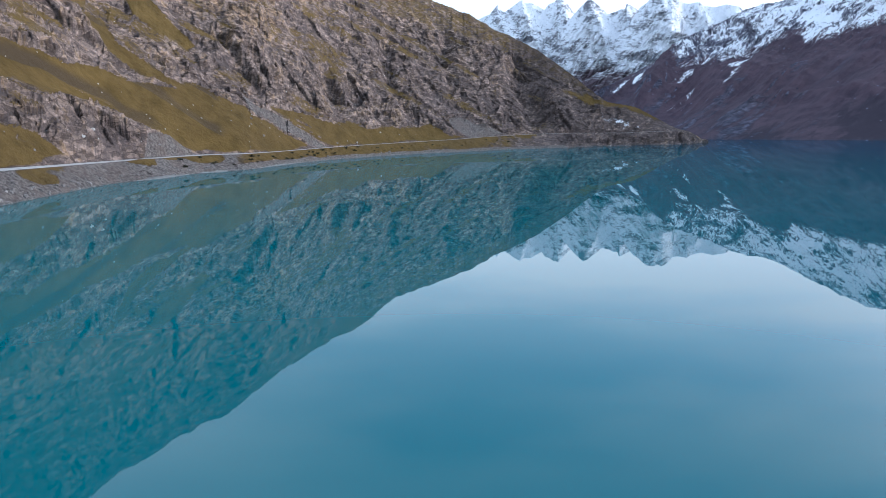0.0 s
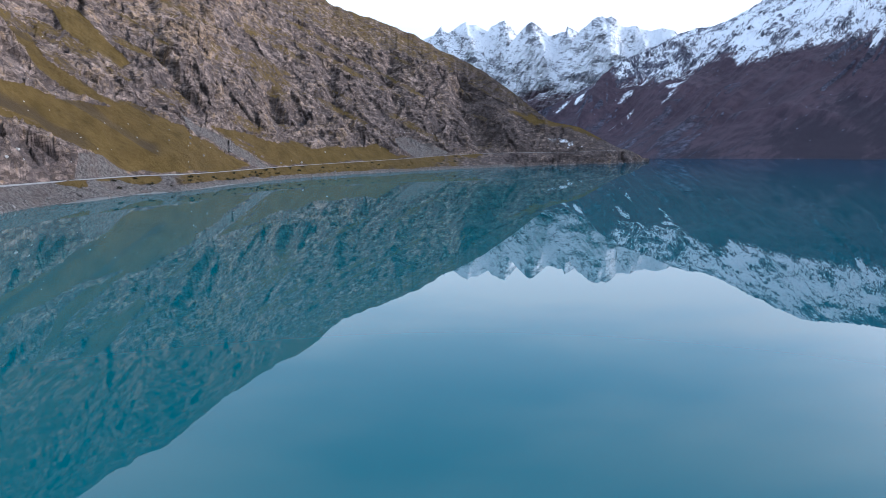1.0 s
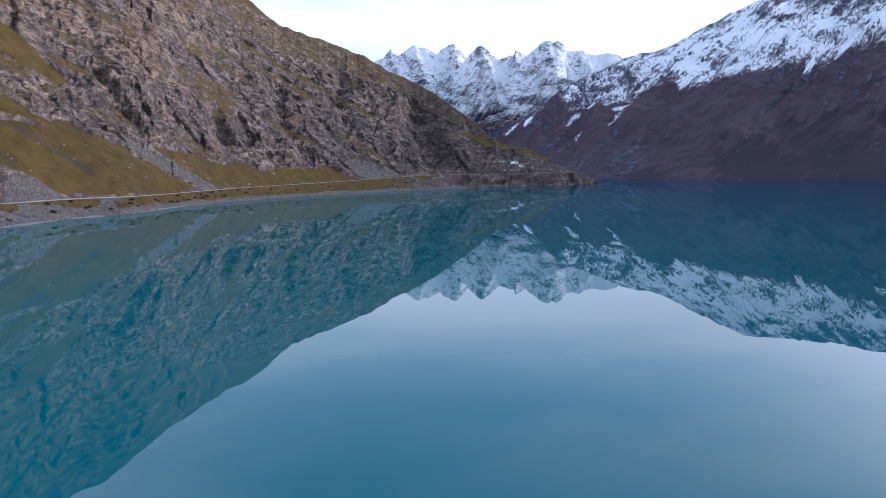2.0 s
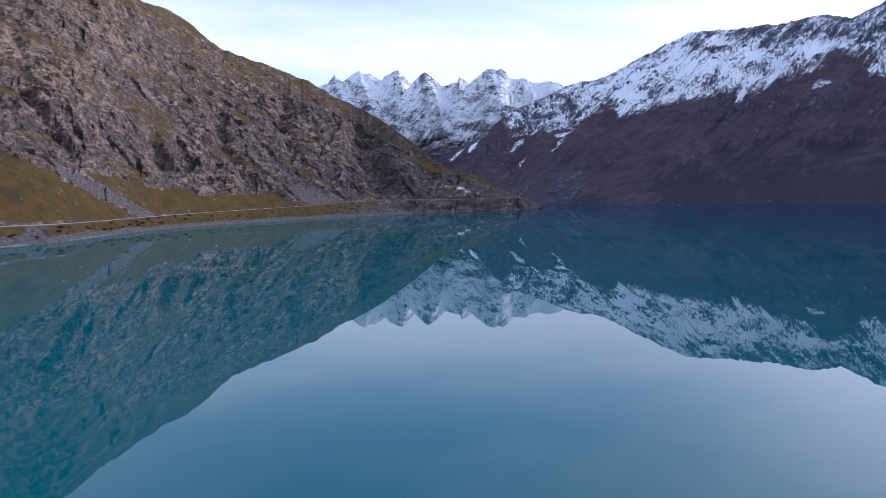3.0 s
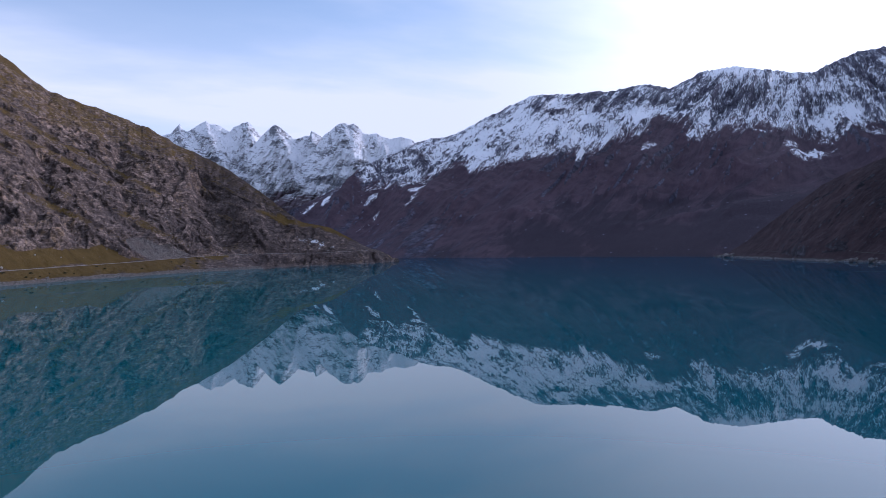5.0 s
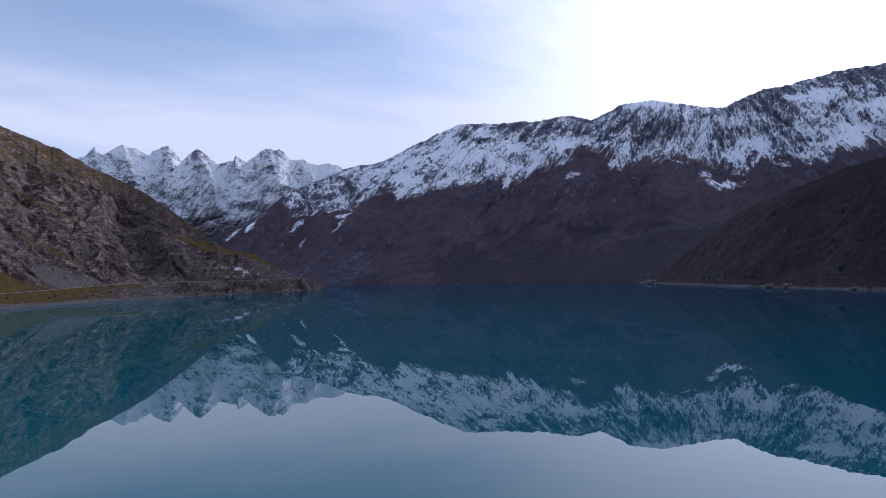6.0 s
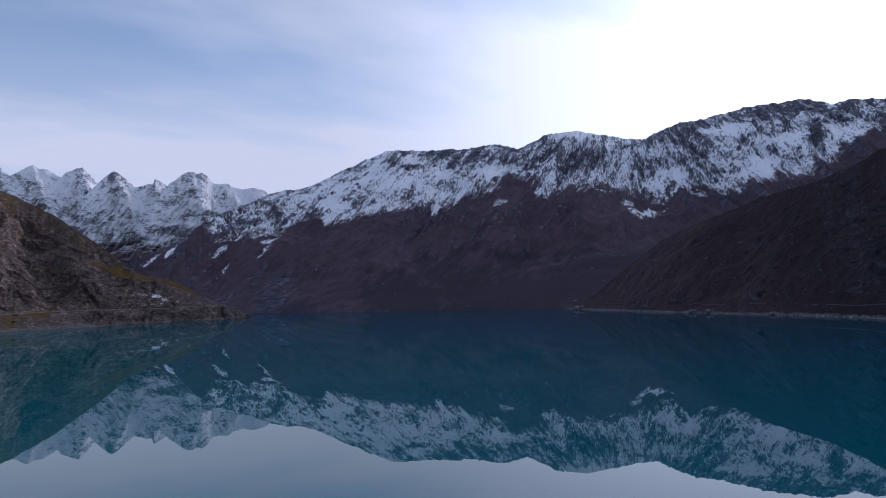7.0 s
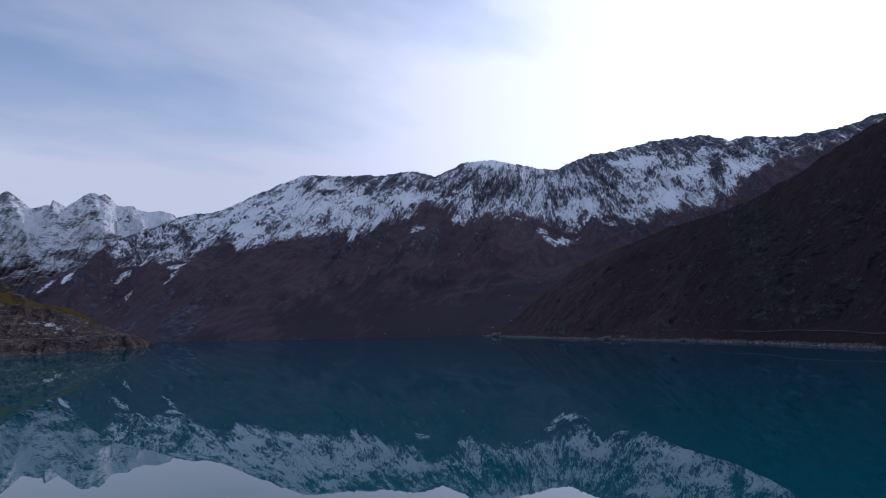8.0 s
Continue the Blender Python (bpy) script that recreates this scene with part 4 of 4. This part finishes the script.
# ------------------------------------------------------------------ shrubs, boulders
def plain_material(name, dark, light, scale, rough=0.9):
    m, t, bsdf = material(name)
    place = world_place(t)
    col = mix_colour(t, ramp(t, noise_tex(t, place, scale, 5.0, 0.65), 0.32, 0.68), dark, light)
    ob_info = t.nodes.new("ShaderNodeObjectInfo")
    col = mix_colour(t, ramp(t, ob_info.outputs["Random"], 0.0, 1.0, 0.0, 0.5), col, mix_colour(t, 1.0, col, (0.55, 0.52, 0.50), "MULTIPLY"))
    link(t, col, bsdf.inputs["Base Color"])
    bsdf.inputs["Roughness"].default_value = rough
    bump(t, bsdf, noise_tex(t, place, 3 * scale, 5.0, 0.6), 0.6, 0.1)
    return m


STONE = plain_material("grey_boulder", (0.11, 0.10, 0.095), (0.27, 0.25, 0.235), 1.4)
PALE = plain_material("pale_boulder", (0.36, 0.345, 0.32), (0.55, 0.53, 0.50), 1.2)
TRODDEN = plain_material("trodden_earth", (0.05, 0.045, 0.042), (0.11, 0.10, 0.092), 0.6)
SILT = plain_material("pale_silt", (0.15, 0.142, 0.132), (0.25, 0.24, 0.225), 0.25)
LEAF = plain_material("dark_shrub_leaf", (0.016, 0.020, 0.010), (0.045, 0.046, 0.018), 2.0)
BARK = plain_material("shrub_bark", (0.05, 0.038, 0.028), (0.11, 0.085, 0.06), 6.0)


def part(name, bm, mat, parent=None, label=""):
    me = bpy.data.meshes.new(name)
    bm.to_mesh(me)
    bm.free()
    me.materials.append(mat)
    ob = new(name, me)
    ob.parent = parent
    if label:
        ob["label"] = label
    return ob


def boulder_mesh(name, seed, mat):
    """An angular block about 2 m across: a round lump cut by random planes."""
    rnd = random.Random(seed)
    bm = bmesh.new()
    bmesh.ops.create_icosphere(bm, subdivisions=2, radius=1.0)
    for _ in range(9):
        n = Vector((rnd.uniform(-1, 1), rnd.uniform(-1, 1), rnd.uniform(-0.6, 1))).normalized()
        cut = rnd.uniform(0.55, 0.85)
        for v in bm.verts:
            over = v.co.dot(n) - cut
            if over > 0:
                v.co -= n * over
    for v in bm.verts:
        v.co = Vector((v.co.x * 1.15, v.co.y * 0.9, v.co.z * 0.75)) * (1 + 0.05 * rnd.uniform(-1, 1))
    me = bpy.data.meshes.new(name)
    bm.to_mesh(me)
    bm.free()
    me.materials.append(mat)
    return me


def shrub(seed):
    """A low mountain shrub: a few stems and a ragged crown of small leaves."""
    rnd = random.Random(seed)
    root = new("shrub")
    for k in range(4):
        bm = bmesh.new()
        a, lean = rnd.uniform(0, math.tau), rnd.uniform(0.2, 0.6)
        tip = Vector((lean * math.cos(a), lean * math.sin(a), rnd.uniform(0.6, 0.95)))
        bmesh.ops.create_cone(bm, cap_ends=True, segments=5, radius1=0.05, radius2=0.015, depth=1.0,
                              matrix=Matrix.Translation(tip / 2) @ tip.to_track_quat("Z", "Y").to_matrix().to_4x4() @ Matrix.Diagonal((1, 1, tip.length, 1)))
        part("stem", bm, BARK, root)
    bm = bmesh.new()
    clumps = [Vector((rnd.uniform(-0.6, 0.6), rnd.uniform(-0.6, 0.6), rnd.uniform(0.35, 0.95))) for _ in range(9)]
    for _ in range(260):
        c = rnd.choice(clumps)
        p = c + Vector((rnd.gauss(0, 0.17), rnd.gauss(0, 0.17), rnd.gauss(0, 0.13)))
        p.z = max(p.z, 0.08)
        q = Euler((rnd.uniform(0, 6), rnd.uniform(0, 6), rnd.uniform(0, 6))).to_matrix()
        w, l = rnd.uniform(0.05, 0.09), rnd.uniform(0.09, 0.16)
        vs = [bm.verts.new(p + q @ Vector(k)) for k in ((-w, 0, 0), (0, -l, 0.02), (w, 0, 0), (0, l, 0.02))]
        bm.faces.new(vs)
    part("crown", bm, LEAF, root)
    return tagged(root, "low dark green shrub on the grassy road bank", "shrub", group="shrubs along the road bank")


def bank_place(az, s):
    """The ground on the rocky side at an azimuth and a row between water (1), road (2 to 3) and crest (4)."""
    i = int(np.argmin(np.abs(FACE_L["az"][:, 0] - az)))
    j = int(np.argmin(np.abs(FACE_L["s"][0] - s)))
    return Vector((float(FACE_L["x"][i, j]), float(FACE_L["y"][i, j]), float(FACE_L["z"][i, j])))


rnd = random.Random(5)
first = [shrub(k) for k in range(3)]
for k in range(48):
    az = rnd.choice((rnd.uniform(-15, -5), rnd.uniform(-22, 6)))
    p = bank_place(az, rnd.uniform(1.3, 1.9))
    size = rnd.uniform(0.5, 1.2)
    m = Matrix.Translation(p - Vector((0, 0, 0.15))) @ pose(0, 0, 0, 0, 0, rnd.uniform(0, 360)) @ Matrix.Diagonal((size * 1.3, size * 1.3, size, 1))
    if k < 3:
        first[k].matrix_basis = m
    else:
        copy_thing(first[k % 3], Matrix.Identity(4)).matrix_basis = m

stones = [boulder_mesh("boulder", k, STONE) for k in range(5)]
for k in range(150):
    az = rnd.uniform(-34, 8)
    low = rnd.random() < 0.7
    p = bank_place(az, rnd.uniform(1.03, 1.35) if low else rnd.uniform(3.01, 3.12))
    size = rnd.uniform(0.35, 0.8) * (1.5 if rnd.random() < 0.12 else 1.0)
    ob = new("boulder", stones[k % 5])
    ob.matrix_basis = Matrix.Translation(p - Vector((0, 0, 0.15 * size))) @ pose(0, 0, 0, rnd.uniform(-25, 25), rnd.uniform(-25, 25), rnd.uniform(0, 360)) @ Matrix.Diagonal((size, size, size, 1))
    tagged(ob, "grey boulder lying on the gravel lake shore" if low else "grey boulder lying on the slope above the road", "boulder", group="boulders by the lake road")

pebble = [boulder_mesh("stone", 60 + k, PALE) for k in range(3)]
for k in range(110):
    p = bank_place(rnd.uniform(-34, 4), rnd.uniform(3.02, 3.32) if rnd.random() < 0.8 else rnd.uniform(3.3, 3.6))
    size = rnd.uniform(0.2, 0.5)
    ob = new("stone", pebble[k % 3])
    ob.matrix_basis = Matrix.Translation(p) @ pose(0, 0, 0, rnd.uniform(-25, 25), rnd.uniform(-25, 25), rnd.uniform(0, 360)) @ Matrix.Diagonal((size, size, size, 1))
    tagged(ob, "small pale stone lying on the mountain slope", "stone", group="loose stones on the slope")

white = boulder_mesh("white_boulder", 41, PALE)
for az, s, size in ((-31.1, 3.32, 1.1), (-6.75, 3.01, 0.9), (-26.6, 3.03, 0.9), (-25.9, 3.04, 0.8), (-4.9, 3.05, 0.7)):
    ob = new("white_boulder", white)
    ob.matrix_basis = Matrix.Translation(bank_place(az, s) + Vector((0, 0, 0.25 * size))) @ pose(0, 0, 0, 10, 5, az * 40) @ Matrix.Diagonal((size, size, size, 1))
    tagged(ob, "single white boulder standing out on the slope", "boulder", group="white boulders")


def silt_bank(start, end, out, up):
    """A tongue of pale silt laid bare along the water's edge, tapering at both ends."""
    bm = bmesh.new()
    last = None
    for k in range(41):
        az = start + (end - start) * k / 40
        r = float(line(SHORE_L, np.array([az]), soft=0.3)[0])
        swell = math.sin(math.pi * k / 40) ** 0.6 * (0.8 + 0.2 * math.sin(1.7 * k) * math.sin(0.6 * k))
        a = radians(az)
        row = []
        for w, h in ((-1.15, -0.12), (-1.0, 0.03), (-0.4, 0.12), (0.3, 0.28), (1.0, 0.30 * up + 0.12), (1.1, -0.1)):
            d = (out if w < 0 else up) * w * swell
            row.append(bm.verts.new(((r + d) * math.sin(a), (r + d) * math.cos(a), h * max(swell, 0.1))))
        if last:
            for i in range(5):
                bm.faces.new((last[i], last[i + 1], row[i + 1], row[i]))
        last = row
    bmesh.ops.recalc_face_normals(bm, faces=bm.faces)
    me = bpy.data.meshes.new("silt_bank")
    bm.to_mesh(me)
    bm.free()
    me.materials.append(SILT)
    for poly in me.polygons:
        poly.use_smooth = True
    tagged(new("silt_bank", me), "tongue of pale bare silt at the lake's edge", "beach", kind="structure")


for start, end, out, up in ((-23.6, -19.6, 4.5, 2.5), (-18.9, -16.6, 3.5, 2.0), (-14.5, -11.5, 0.8, 1.2)):
    silt_bank(start, end, out, up)


def shore_rubble():
    """The belt of broken rock along the far water's edge."""
    co, faces = [], []
    rnd = random.Random(9)
    for k in range(2600):
        az = rnd.uniform(44, 80)
        r = float(np.interp(az, [q[0] for q in SHORE_F], [q[1] for q in SHORE_F])) + rnd.uniform(-1.5, 4.5)
        size = rnd.uniform(0.25, 0.8) * (1.7 if rnd.random() < 0.08 else 1.0)
        c = Vector((r * math.sin(radians(az)), r * math.cos(radians(az)), 0.28 * (r - float(np.interp(az, [q[0] for q in SHORE_F], [q[1] for q in SHORE_F])))))
        turn = Euler((rnd.uniform(0, 6), rnd.uniform(0, 6), rnd.uniform(0, 6))).to_matrix()
        base = len(co)
        for v in ((1, 0, 0), (-1, 0, 0), (0, 1, 0), (0, -1, 0), (0, 0, 1), (0, 0, -1)):
            co.append(c + turn @ Vector(v) * size * rnd.uniform(0.6, 1.1))
        for f in ((0, 2, 4), (2, 1, 4), (1, 3, 4), (3, 0, 4), (2, 0, 5), (1, 2, 5), (3, 1, 5), (0, 3, 5)):
            faces.append([base + i for i in f])
    me = bpy.data.meshes.new("shore_rubble")
    me.from_pydata(co, [], faces)
    me.materials.append(RUBBLE)
    tagged(new("shore_rubble", me), "belt of broken pale rocks along the water's edge", "rocks", kind="stuff")


def rubble_material():
    m, t, bsdf = material("shore_rubble")
    g = t.nodes.new("ShaderNodeNewGeometry")
    col = mix_colour(t, g.outputs["Random Per Island"], (0.10, 0.095, 0.09), (0.30, 0.28, 0.265))
    link(t, col, bsdf.inputs["Base Color"])
    bsdf.inputs["Roughness"].default_value = 0.9
    return m


RUBBLE = rubble_material()
shore_rubble()


# ------------------------------------------------------------------ rock outcrop and footpath on the far shore
def far_place(az, up):
    """The far hillside's ground at an azimuth, that many metres above the water on its even slope."""
    f = up / max(float(np.interp(az, [q[0] for q in CREST_F], [q[2] for q in CREST_F])), 1.0)
    r_s = float(np.interp(az, [q[0] for q in SHORE_F], [q[1] for q in SHORE_F]))
    r_c = float(np.interp(az, [q[0] for q in CREST_F], [q[1] for q in CREST_F]))
    r = r_s + (r_c - r_s) * min(f, 1.0)
    return Vector((r * math.sin(radians(az)), r * math.cos(radians(az)), up))


def outcrop(az, size):
    """A low crag of tilted pale blocks that runs into the water."""
    rnd = random.Random(int(az * 10))
    root = new("rock_outcrop")
    root.location = far_place(az, 0.5)
    for k in range(9):
        ob = new("block", stones[k % 5])
        ob.parent = root
        w = size * rnd.uniform(0.35, 0.8)
        ob.matrix_basis = Matrix.Translation((rnd.uniform(-1, 1) * size * 1.6, rnd.uniform(-0.5, 1) * size, w * 0.4 + rnd.uniform(0, 0.8) * size * 0.5)) @ pose(0, 0, 0, rnd.uniform(-40, 40), 25 + rnd.uniform(-15, 15), rnd.uniform(0, 360)) @ Matrix.Diagonal((w, w, w * 1.2, 1))
    tagged(root, "pale rock outcrop standing at the far water's edge", "rock", group="outcrops on the far shore")


for az, size in ((45.3, 3.6), (52.6, 2.0), (53.6, 2.4), (57.4, 1.6)):
    outcrop(az, size)


def footpath():
    """A trodden path along the far slope, a few metres above the water."""
    bm = bmesh.new()
    last = None
    for az in np.arange(46.5, 73, 0.25):
        up = 6.5 + 0.5 * math.sin(az * 0.9) + 0.2 * math.sin(az * 2.3)
        p, q = far_place(az, up), far_place(az, up + 0.5)
        q = p + (q - p).normalized() * 0.7
        row = [bm.verts.new(p + Vector((0, 0, 0.0))), bm.verts.new(p + Vector((0, 0, 0.16))), bm.verts.new(q + Vector((0, 0, 0.14)))]
        if last:
            for i in (0, 1):
                bm.faces.new((last[i], last[i + 1], row[i + 1], row[i]))
        last = row
    me = bpy.data.meshes.new("footpath")
    bm.to_mesh(me)
    bm.free()
    me.materials.append(TRODDEN)
    tagged(new("footpath", me), "narrow trodden footpath along the far slope", "path", kind="structure")


footpath()
